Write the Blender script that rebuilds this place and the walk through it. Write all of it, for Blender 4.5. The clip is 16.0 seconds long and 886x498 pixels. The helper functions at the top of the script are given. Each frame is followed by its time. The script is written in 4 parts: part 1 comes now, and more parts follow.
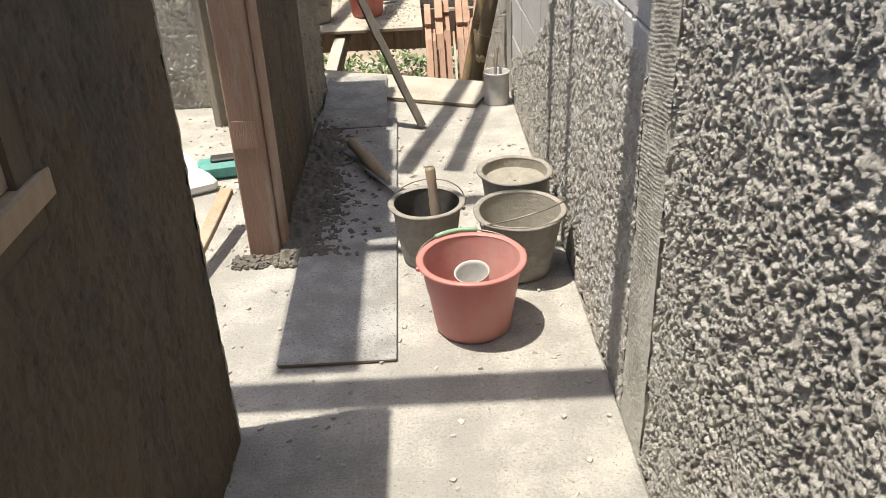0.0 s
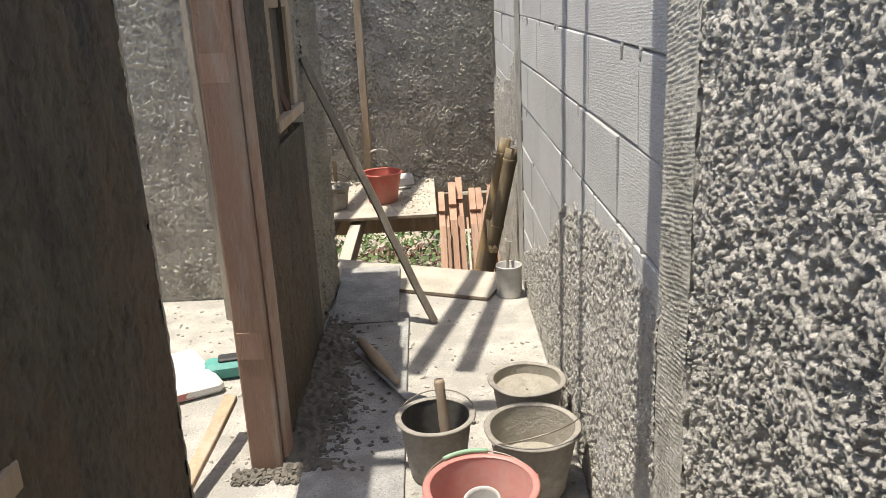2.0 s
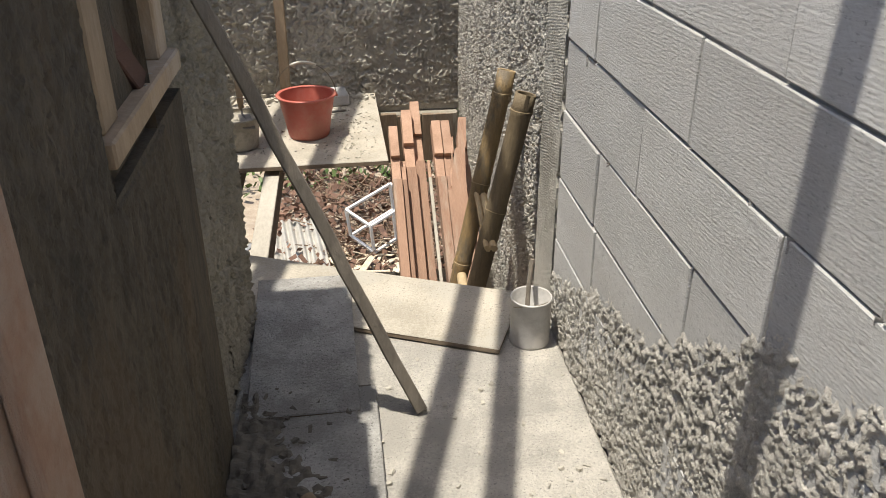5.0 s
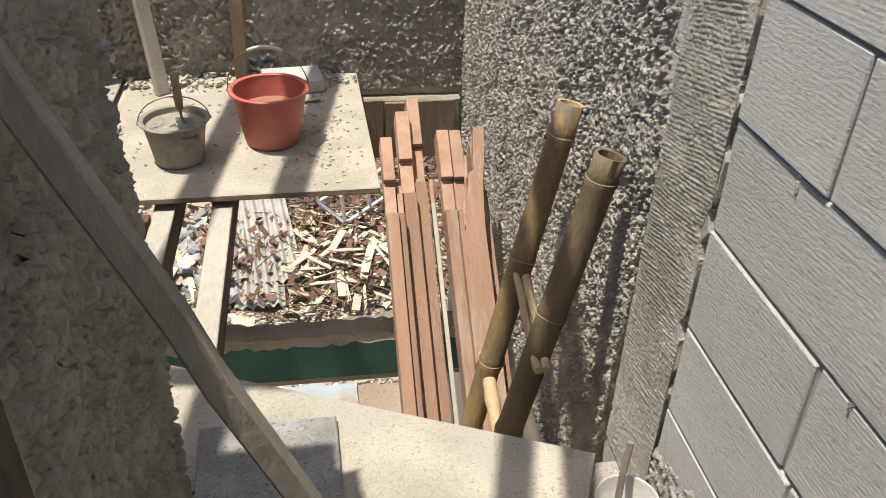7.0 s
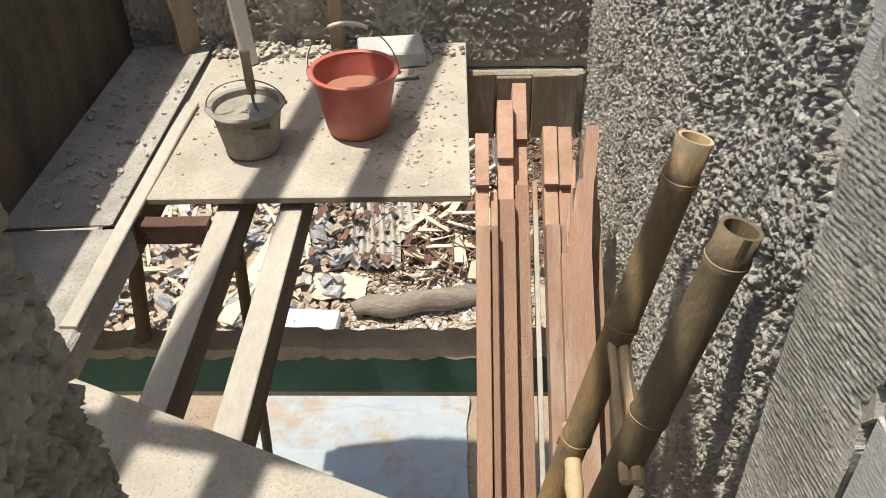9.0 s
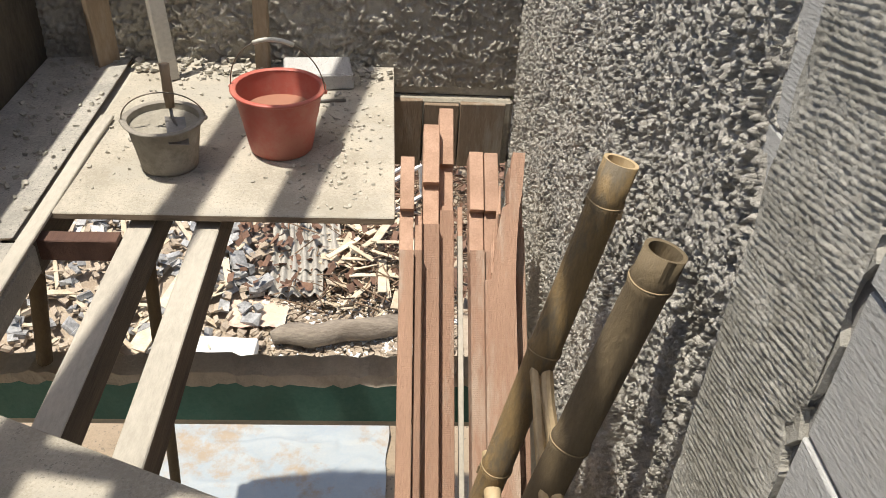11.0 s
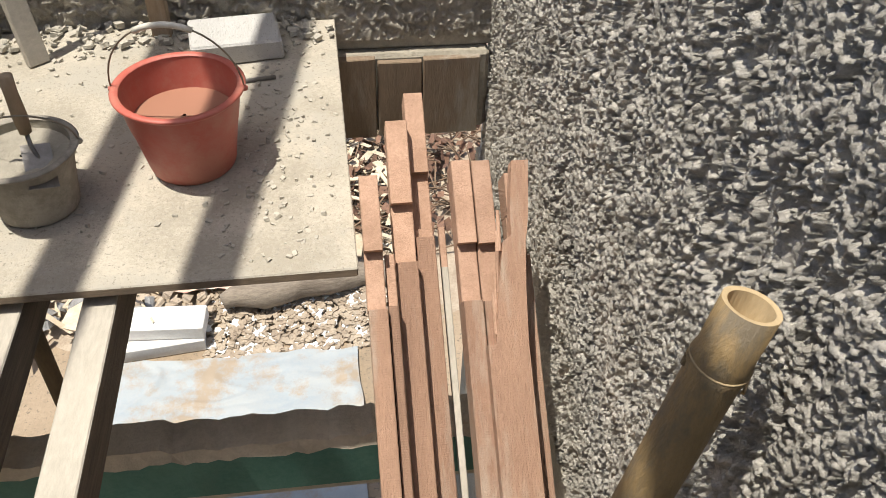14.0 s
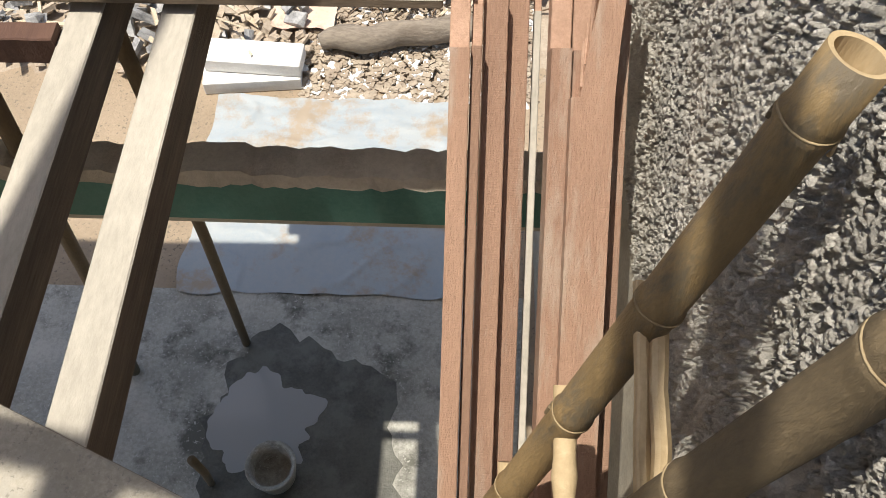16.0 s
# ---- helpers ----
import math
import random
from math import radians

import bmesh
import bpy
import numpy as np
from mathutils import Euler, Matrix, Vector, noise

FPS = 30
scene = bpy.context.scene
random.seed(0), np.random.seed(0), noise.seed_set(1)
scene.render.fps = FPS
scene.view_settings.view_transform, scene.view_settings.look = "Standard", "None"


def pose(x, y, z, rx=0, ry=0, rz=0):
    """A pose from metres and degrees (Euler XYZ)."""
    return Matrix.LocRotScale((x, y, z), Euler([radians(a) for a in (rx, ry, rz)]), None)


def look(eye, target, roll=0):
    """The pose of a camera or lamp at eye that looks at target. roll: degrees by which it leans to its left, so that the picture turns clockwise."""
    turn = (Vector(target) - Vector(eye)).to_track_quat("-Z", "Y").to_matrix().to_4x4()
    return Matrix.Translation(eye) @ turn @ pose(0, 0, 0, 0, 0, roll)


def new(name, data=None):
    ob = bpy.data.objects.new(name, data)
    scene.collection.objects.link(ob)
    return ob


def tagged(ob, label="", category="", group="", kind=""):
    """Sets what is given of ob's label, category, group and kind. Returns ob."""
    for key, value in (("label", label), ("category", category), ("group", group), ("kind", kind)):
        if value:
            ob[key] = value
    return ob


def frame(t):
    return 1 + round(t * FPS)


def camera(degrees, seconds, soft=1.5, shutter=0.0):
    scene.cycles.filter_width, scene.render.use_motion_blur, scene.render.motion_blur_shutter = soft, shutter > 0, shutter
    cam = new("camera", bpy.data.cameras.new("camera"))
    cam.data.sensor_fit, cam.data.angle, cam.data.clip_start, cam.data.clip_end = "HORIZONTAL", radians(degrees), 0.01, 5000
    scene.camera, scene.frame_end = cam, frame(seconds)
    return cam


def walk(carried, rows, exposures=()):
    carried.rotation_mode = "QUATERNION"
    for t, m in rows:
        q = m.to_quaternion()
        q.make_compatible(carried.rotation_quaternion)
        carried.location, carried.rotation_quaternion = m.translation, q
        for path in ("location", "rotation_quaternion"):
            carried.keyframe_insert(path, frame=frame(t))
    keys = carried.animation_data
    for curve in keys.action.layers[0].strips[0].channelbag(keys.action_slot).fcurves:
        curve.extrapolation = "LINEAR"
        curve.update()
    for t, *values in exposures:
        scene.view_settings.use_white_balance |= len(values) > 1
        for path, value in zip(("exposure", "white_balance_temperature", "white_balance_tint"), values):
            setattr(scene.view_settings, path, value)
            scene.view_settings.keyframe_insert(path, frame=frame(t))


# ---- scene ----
cam = camera(56.1, 16.0, soft=0.35)
PATH = [
    (0, (0.06, 0.78, 1.33), (0.083, 2.539, 0.379), -2.7),
    (0.5, (0.071, 0.813, 1.352), (0.071, 2.624, 0.505), -2.9),
    (1, (0.085, 0.868, 1.448), (0.103, 2.758, 0.795), -3.0),
    (1.5, (0.082, 0.872, 1.455), (0.091, 2.781, 0.859), -2.8),
    (2, (0.094, 0.901, 1.448), (0.095, 2.811, 0.853), -2.9),
    (2.5, (0.075, 0.951, 1.433), (0.077, 2.855, 0.822), -3.3),
    (3, (0.025, 1.222, 1.413), (0.047, 3.119, 0.78), -3.1),
    (3.2, (-0.015, 1.344, 1.428), (0.011, 3.239, 0.789), -3.2),
    (5.3, (-0.112, 2.796, 1.446), (0.111, 4.553, 0.516), -0.3),
    (5.5, (-0.113, 2.927, 1.435), (0.113, 4.685, 0.508), -0.5),
    (6, (-0.098, 3.29, 1.469), (0.128, 5.053, 0.552), -1.0),
    (6.5, (-0.111, 3.542, 1.458), (0.12, 5.285, 0.504), -0.9),
    (7, (-0.151, 3.712, 1.434), (0.138, 5.367, 0.349), 2.2),
    (7.5, (-0.13, 3.85, 1.401), (0.078, 5.468, 0.245), 1.8),
    (8, (0.016, 4.125, 1.406), (0.025, 5.754, 0.246), -2.7),
    (8.5, (0.06, 4.203, 1.403), (0.004, 5.816, 0.223), -1.9),
    (9, (0.052, 4.209, 1.418), (-0.003, 5.791, 0.197), -1.4),
    (9.5, (0.059, 4.238, 1.403), (0.084, 5.851, 0.221), 1.1),
    (9.7, (0.056, 4.239, 1.408), (0.132, 5.872, 0.256), 2.2),
    (11.8, (0.061, 4.227, 1.348), (0.207, 5.846, 0.184), 4.4),
    (12, (0.066, 4.229, 1.349), (0.23, 5.82, 0.148), 4.4),
    (12.5, (0.074, 4.279, 1.321), (0.3, 5.887, 0.154), 1.3),
    (13, (0.095, 4.54, 1.34), (0.426, 6.211, 0.292), 0.1),
    (13.5, (0.064, 4.905, 1.343), (0.397, 6.525, 0.219), 2.0),
    (14, (0.051, 5.003, 1.285), (0.274, 6.439, -0.088), 2.1),
    (14.5, (0.088, 4.999, 1.268), (0.188, 6.241, -0.295), 0.4),
    (15, (0.102, 4.994, 1.251), (0.156, 6.048, -0.449), -0.1),
    (15.5, (0.097, 4.986, 1.21), (0.126, 5.893, -0.573), 0.8),
    (16, (0.101, 4.998, 1.208), (0.077, 6.016, -0.513), 0.5),
]
walk(cam, [(t, look(eye, target, roll)) for t, eye, target, roll in PATH],
     exposures=((0, 0.63, 6620, 10), (3.0, 0.63, 6620, 10), (5.5, 0.37, 6620, 10), (9.0, 0.37, 6620, 10), (14.0, 0.36, 6620, 10), (16.0, 0.36, 6620, 10)))

# ---- light ----
SUN_WAY = Vector((0.24, 0.042, -1.0)).normalized()
world = bpy.data.worlds.new("sky")
scene.world = world
world.use_nodes = True
wn = world.node_tree.nodes
sky = wn.new("ShaderNodeTexSky")
sky.sky_type, sky.sun_disc = "NISHITA", False
sky.sun_elevation = math.asin(-SUN_WAY.z)
sky.sun_rotation = math.atan2(-SUN_WAY.x, -SUN_WAY.y)
sky.air_density, sky.dust_density = 1.0, 2.5
world.node_tree.links.new(sky.outputs[0], wn["Background"].inputs[0])
wn["Background"].inputs[1].default_value = 0.12
sun_data = bpy.data.lights.new("sun", "SUN")
sun_data.energy, sun_data.angle, sun_data.color = 4.6, radians(0.7), (1.0, 0.94, 0.835)
sun = new("sun", sun_data)
sun.matrix_world = look((0, 0, 20), Vector((0, 0, 20)) + SUN_WAY)


# ---- materials ----
def mat(name, base, second, rough=0.9, big=3.0, small=60.0, bump=0.3, amount=0.6, stretch=(1, 1, 1), metal=0.0, speck=None,
        space="Object", stain=None, spread=0.0, grain=0.012, comb=None):
    """Two colours mixed by a coarse and a fine noise, with relief from the fine one; speck: a third colour in spots;
    stain: a colour in large irregular blotches; spread: how much single pieces differ in brightness."""
    m = bpy.data.materials.new(name)
    m.use_nodes = True
    n, l = m.node_tree.nodes, m.node_tree.links
    b = n["Principled BSDF"]
    tc = n.new("ShaderNodeTexCoord")
    mp = n.new("ShaderNodeMapping")
    mp.inputs["Scale"].default_value = stretch
    if space == "World":
        l.new(n.new("ShaderNodeNewGeometry").outputs["Position"], mp.inputs[0])
    else:
        l.new(tc.outputs[space], mp.inputs[0])

    def noise_at(scale, detail=4.0, roughness=0.6):
        t = n.new("ShaderNodeTexNoise")
        t.inputs["Scale"].default_value, t.inputs["Detail"].default_value, t.inputs["Roughness"].default_value = scale, detail, roughness
        l.new(mp.outputs[0], t.inputs["Vector"])
        return t.outputs["Fac"]

    def ramp(fac, lo, hi):
        r = n.new("ShaderNodeValToRGB")
        r.color_ramp.elements[0].position, r.color_ramp.elements[1].position = lo, hi
        l.new(fac, r.inputs[0])
        return r.outputs[0]

    def mix(fac, a, c, mode="MIX"):
        x = n.new("ShaderNodeMix")
        x.data_type, x.blend_type = "RGBA", mode
        for sock, v in ((0, fac), (6, a), (7, c)):
            if hasattr(v, "links"):
                l.new(v, x.inputs[sock])
            else:
                x.inputs[sock].default_value = v if sock == 0 else (*v, 1)
        return x.outputs[2]

    coarse, fine = noise_at(big), noise_at(small, 6.0, 0.7)
    add = n.new("ShaderNodeMath")
    add.operation = "MULTIPLY_ADD"
    l.new(coarse, add.inputs[0])
    add.inputs[1].default_value = 0.55
    half = n.new("ShaderNodeMath")
    half.operation = "MULTIPLY"
    half.inputs[1].default_value = 0.45
    l.new(fine, half.inputs[0])
    l.new(half.outputs[0], add.inputs[2])
    col = mix(ramp(add.outputs[0], 0.5 - 0.16 * amount, 0.5 + 0.16 * amount), base, second)
    if stain:
        col = mix(ramp(noise_at(big * 0.6, 9.0, 0.72), 0.50, 0.60), col, stain)
    if speck:
        col = mix(ramp(noise_at(small * 1.1, 3.0), 0.60, 0.66), col, speck)
    if spread:
        info = n.new("ShaderNodeObjectInfo")
        mr = n.new("ShaderNodeMapRange")
        mr.inputs[3].default_value, mr.inputs[4].default_value = 1 - spread, 1 + spread
        l.new(info.outputs["Random"], mr.inputs[0])
        vec = n.new("ShaderNodeCombineColor")
        for i in range(3):
            l.new(mr.outputs[0], vec.inputs[i])
        col = mix(1.0, col, vec.outputs[0], "MULTIPLY")
    l.new(col, b.inputs["Base Color"])
    b.inputs["Roughness"].default_value, b.inputs["Metallic"].default_value = rough, metal
    if bump:
        bp = n.new("ShaderNodeBump")
        bp.inputs["Strength"].default_value, bp.inputs["Distance"].default_value = bump, grain
        l.new(fine, bp.inputs["Height"])
        last = bp
        if comb:
            turn = n.new("ShaderNodeMapping")
            turn.inputs["Rotation"].default_value = (radians(comb[1]), 0, 0)
            l.new(n.new("ShaderNodeNewGeometry").outputs["Position"], turn.inputs[0])
            wave = n.new("ShaderNodeTexWave")
            wave.bands_direction = "Z"
            wave.inputs["Scale"].default_value, wave.inputs["Distortion"].default_value, wave.inputs["Detail"].default_value = comb[0], 1.2, 3.0
            wave.inputs["Detail Scale"].default_value = 0.5
            l.new(turn.outputs[0], wave.inputs["Vector"])
            last = n.new("ShaderNodeBump")
            last.inputs["Strength"].default_value, last.inputs["Distance"].default_value = comb[2], 0.006
            l.new(wave.outputs["Fac"], last.inputs["Height"])
            l.new(bp.outputs[0], last.inputs["Normal"])
        l.new(last.outputs[0], b.inputs["Normal"])
    return m


GREY = dict(space="World")
M_SLAB = mat("dusty_concrete", (0.60, 0.57, 0.51), (0.38, 0.365, 0.33), 0.95, 6, 110, 1.0, 0.55, speck=(0.30, 0.29, 0.265), stain=(0.43, 0.41, 0.37), **GREY)
M_ROUGH = mat("roughcast_mortar", (0.66, 0.63, 0.57), (0.36, 0.345, 0.31), 0.97, 14, 240, 0.7, 0.8, grain=0.012, **GREY)
M_ROUGH_WARM = mat("old_roughcast", (0.56, 0.525, 0.45), (0.38, 0.355, 0.305), 0.97, 9, 220, 0.5, 0.8, grain=0.012, stain=(0.33, 0.305, 0.26), **GREY)
# near-black brown render with vertical mottling
M_DARKRENDER = mat("dark_render", (0.135, 0.110, 0.077), (0.058, 0.051, 0.039), 0.85, 6, 70, 1.0, 0.7, stretch=(1, 1, 0.35), stain=(0.13, 0.098, 0.064), **GREY)
M_RAW = mat("raw_render", (0.42, 0.385, 0.315), (0.27, 0.25, 0.205), 0.95, 5, 80, 0.7, 0.8, **GREY)
M_AAC = mat("aerated_block", (0.53, 0.53, 0.52), (0.43, 0.43, 0.42), 0.95, 7, 160, 0.7, 0.8, spread=0.06, stretch=(1, 0.35, 1), speck=(0.36, 0.36, 0.35), stain=(0.47, 0.465, 0.45), grain=0.008, comb=(42, 3, 0.09), **GREY)
M_MORTAR = mat("joint_mortar", (0.42, 0.41, 0.39), (0.28, 0.275, 0.26), 0.95, 8, 90, 0.6, 0.8, **GREY)
M_COLUMN = mat("combed_concrete", (0.52, 0.50, 0.445), (0.41, 0.395, 0.35), 0.95, 5, 70, 0.6, 0.7, stain=(0.33, 0.315, 0.27), **GREY)
M_PLY = mat("dusty_plywood", (0.50, 0.46, 0.385), (0.36, 0.33, 0.27), 0.9, 5, 120, 0.5, 0.5, speck=(0.30, 0.28, 0.24), stain=(0.42, 0.395, 0.34), **GREY)
M_PLYGREY = mat("cement_stained_plywood", (0.47, 0.465, 0.445), (0.29, 0.285, 0.27), 0.9, 7, 110, 0.9, 0.55, speck=(0.18, 0.175, 0.165), stain=(0.30, 0.29, 0.27), **GREY)
M_EDGE = mat("plywood_edge", (0.22, 0.17, 0.12), (0.14, 0.11, 0.08), 0.9, 8, 60, 0.3, stretch=(1, 1, 6), **GREY)
M_RED = mat("red_timber", (0.36, 0.225, 0.155), (0.24, 0.145, 0.10), 0.8, 7, 130, 0.6, 1.0, stretch=(1.6, 0.3, 0.25), spread=0.22, stain=(0.35, 0.27, 0.21), comb=(95, 0, 0.10), **GREY)
M_REDEND = mat("sawn_end_grain", (0.50, 0.325, 0.235), (0.36, 0.225, 0.155), 0.85, 12, 160, 0.4, 0.7, spread=0.12, **GREY)
M_TAN = mat("pale_timber", (0.42, 0.32, 0.215), (0.29, 0.215, 0.14), 0.8, 5, 80, 0.3, 0.8, stretch=(1, 1, 0.3), stain=(0.42, 0.35, 0.27), spread=0.1, **GREY)
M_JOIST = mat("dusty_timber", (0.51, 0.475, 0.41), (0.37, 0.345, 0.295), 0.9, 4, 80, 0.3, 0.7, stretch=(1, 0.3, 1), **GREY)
M_JOISTSIDE = mat("joist_side_timber", (0.25, 0.20, 0.15), (0.11, 0.09, 0.07), 0.9, 14, 160, 1.0, 0.8, stretch=(1, 0.07, 1), **GREY)
M_DARKWOOD = mat("dark_red_timber", (0.13, 0.070, 0.050), (0.085, 0.045, 0.035), 0.85, 6, 70, 0.4, 0.8, stretch=(1, 0.15, 1), **GREY)
M_POLE = mat("grey_batten", (0.33, 0.29, 0.235), (0.19, 0.165, 0.135), 0.9, 8, 80, 0.5, 0.9, stretch=(1, 1, 0.4), **GREY)
M_BAMBOO = mat("dry_bamboo", (0.31, 0.215, 0.10), (0.19, 0.135, 0.066), 0.55, 16, 120, 0.5, 1.0, stretch=(1, 1, 0.3), stain=(0.155, 0.125, 0.082), **GREY)
M_BAMBOO_PALE = mat("split_bamboo", (0.52, 0.405, 0.245), (0.40, 0.30, 0.17), 0.7, 6, 60, 0.3, 0.7, stretch=(1, 1, 0.2), **GREY)
M_BAMBOO_RING = mat("bamboo_joint", (0.40, 0.31, 0.18), (0.24, 0.18, 0.10), 0.7, 14, 90, 0.3, 0.8, **GREY)
M_BAMBOO_DARK = mat("weathered_bamboo", (0.20, 0.15, 0.085), (0.115, 0.09, 0.055), 0.7, 14, 120, 0.5, 1.0, stretch=(1, 1, 0.3), **GREY)
M_REDPL = mat("red_plastic_dusty", (0.52, 0.165, 0.14), (0.50, 0.22, 0.19), 0.45, 4, 50, 0.1, 0.8, stain=(0.50, 0.22, 0.19))
M_REDIN = mat("dusty_pink_plastic", (0.56, 0.235, 0.20), (0.53, 0.32, 0.28), 0.6, 5, 40, 0.15, 0.8, stain=(0.57, 0.33, 0.28))
M_ORANGE = mat("orange_red_plastic", (0.47, 0.10, 0.072), (0.46, 0.16, 0.125), 0.5, 5, 50, 0.12, 0.9, stain=(0.48, 0.19, 0.14))
M_BUCKET = mat("cement_caked_plastic", (0.31, 0.285, 0.245), (0.19, 0.175, 0.15), 0.85, 7, 50, 0.5, 0.8, stain=(0.36, 0.33, 0.285))
M_BUCKETIN = mat("dark_wet_plastic", (0.065, 0.062, 0.055), (0.10, 0.095, 0.085), 0.6, 8, 60, 0.4)
M_CEMENT = mat("wet_mortar", (0.35, 0.325, 0.27), (0.25, 0.23, 0.185), 0.7, 10, 60, 0.6, 0.8)
M_WIRE = mat("galvanised_wire", (0.30, 0.27, 0.22), (0.20, 0.17, 0.13), 0.5, 10, 60, 0.1, metal=0.6)
M_GRIPGREEN = mat("green_plastic_tube", (0.20, 0.36, 0.22), (0.30, 0.42, 0.30), 0.5, 10, 60, 0.1)
M_GRIPWHITE = mat("white_plastic_tube", (0.68, 0.66, 0.58), (0.55, 0.53, 0.46), 0.5, 10, 60, 0.1)
M_PVC = mat("cement_smeared_pvc", (0.47, 0.46, 0.44), (0.36, 0.35, 0.33), 0.55, 8, 40, 0.15, stain=(0.50, 0.48, 0.45))
M_STEEL = mat("worn_steel", (0.30, 0.29, 0.28), (0.20, 0.19, 0.18), 0.5, 10, 60, 0.2, metal=0.7)
M_GREEN = mat("green_wall_paint", (0.055, 0.155, 0.125), (0.085, 0.20, 0.165), 0.7, 6, 60, 0.25, stain=(0.075, 0.17, 0.14), **GREY)
M_CREAM = mat("chipped_cement", (0.55, 0.50, 0.41), (0.42, 0.38, 0.31), 0.95, 9, 60, 0.6, **GREY)
M_YARD = mat("sandy_earth", (0.37, 0.29, 0.205), (0.27, 0.21, 0.145), 0.97, 2, 40, 0.7, 0.8, speck=(0.20, 0.165, 0.12), **GREY)
M_DAMP = mat("damp_concrete_floor", (0.48, 0.47, 0.42), (0.27, 0.265, 0.23), 0.75, 3.5, 45, 0.6, 0.7, stain=(0.12, 0.118, 0.098), speck=(0.46, 0.45, 0.41), **GREY)
M_SHEET = mat("pale_blue_tarpaulin", (0.30, 0.35, 0.385), (0.36, 0.385, 0.39), 0.6, 3, 30, 0.2, 0.8, stain=(0.33, 0.27, 0.20), **GREY)
M_BARK = mat("grey_bark", (0.30, 0.255, 0.20), (0.17, 0.14, 0.11), 0.95, 8, 60, 0.8, stretch=(0.3, 1, 1), **GREY)
M_LEAF = mat("dry_brown_leaves", (0.23, 0.13, 0.085), (0.12, 0.070, 0.050), 0.85, 8, 50, 0.3, spread=0.1, **GREY)
M_LEAFGREEN = mat("green_leaves", (0.075, 0.13, 0.03), (0.12, 0.17, 0.05), 0.6, 8, 50, 0.2, **GREY)
M_TWIG = mat("dry_twigs", (0.25, 0.17, 0.11), (0.13, 0.09, 0.06), 0.9, 9, 60, 0.3, **GREY)
M_SCRAP = mat("pale_wood_scrap", (0.66, 0.57, 0.43), (0.50, 0.41, 0.29), 0.85, 8, 60, 0.3, spread=0.2, **GREY)
M_RUBBLE = mat("broken_rubble", (0.52, 0.44, 0.34), (0.36, 0.29, 0.22), 0.95, 8, 60, 0.5, spread=0.2, **GREY)
M_WHITE = mat("white_painted", (0.80, 0.79, 0.76), (0.70, 0.69, 0.66), 0.6, 6, 60, 0.15, **GREY)
M_ASBESTOS = mat("corrugated_cement", (0.46, 0.44, 0.39), (0.34, 0.32, 0.28), 0.95, 5, 60, 0.4, **GREY)
M_PLASTIC = mat("grey_plastic_bags", (0.42, 0.42, 0.41), (0.17, 0.17, 0.17), 0.35, 9, 40, 0.3, **GREY)
M_CARD = mat("printed_card", (0.66, 0.54, 0.42), (0.58, 0.45, 0.35), 0.8, 5, 40, 0.2, stain=(0.56, 0.26, 0.22), **GREY)
M_TEAL = mat("teal_paint", (0.10, 0.34, 0.29), (0.08, 0.27, 0.24), 0.5, 8, 50, 0.1)
M_BLACK = mat("black_plastic", (0.03, 0.03, 0.03), (0.05, 0.05, 0.05), 0.5, 8, 50, 0.1)
M_CRUMB = mat("mortar_crumbs", (0.52, 0.49, 0.42), (0.38, 0.36, 0.31), 0.95, 8, 60, 0.5, **GREY)
M_FORM = mat("stained_formwork", (0.27, 0.205, 0.145), (0.17, 0.125, 0.085), 0.9, 7, 90, 0.4, 0.8, stretch=(1, 1, 0.2), stain=(0.34, 0.31, 0.26), **GREY)
M_WETFLOOR = mat("wet_dark_concrete", (0.11, 0.108, 0.088), (0.055, 0.056, 0.045), 0.45, 6, 60, 0.4, 0.8, stain=(0.13, 0.13, 0.11), **GREY)
M_DIRT = mat("dark_mortar_spill", (0.19, 0.17, 0.14), (0.12, 0.108, 0.09), 0.95, 6, 70, 0.7, **GREY)


def water_material(name, colour, rough=0.04):
    m = bpy.data.materials.new(name)
    m.use_nodes = True
    b = m.node_tree.nodes["Principled BSDF"]
    b.inputs["Base Color"].default_value, b.inputs["Roughness"].default_value, b.inputs["IOR"].default_value = (*colour, 1), rough, 1.33
    return m


M_WATER = water_material("cloudy_water", (0.34, 0.175, 0.12))
# pale grey base stands in for sky reflected in the puddle
M_PUDDLE = water_material("sky_toned_puddle_water", (0.32, 0.325, 0.32), 0.10)


# ---- mesh helpers ----
def mesh_object(name, verts, faces, material, parent=None, label="", smooth=False):
    me = bpy.data.meshes.new(name)
    me.from_pydata([tuple(v) for v in verts], [], faces)
    for mm in (material if isinstance(material, (list, tuple)) else [material]):
        me.materials.append(mm)
    if smooth:
        me.shade_smooth()
    me.update()
    ob = new(name, me)
    if parent:
        ob.parent = parent
    if label:
        ob["label"] = label
    return ob


def part(name, bm, material, parent=None, label="", smooth=False):
    me = bpy.data.meshes.new(name)
    bmesh.ops.recalc_face_normals(bm, faces=bm.faces)
    bm.to_mesh(me)
    bm.free()
    for mm in (material if isinstance(material, (list, tuple)) else [material]):
        me.materials.append(mm)
    if smooth:
        me.shade_smooth()
    ob = new(name, me)
    if parent:
        ob.parent = parent
    if label:
        ob["label"] = label
    return ob


def group_of(name, label, category, group="", m=None, kind=""):
    ob = new(name)
    if m is not None:
        ob.matrix_world = m
    return tagged(ob, label, category, group, kind)


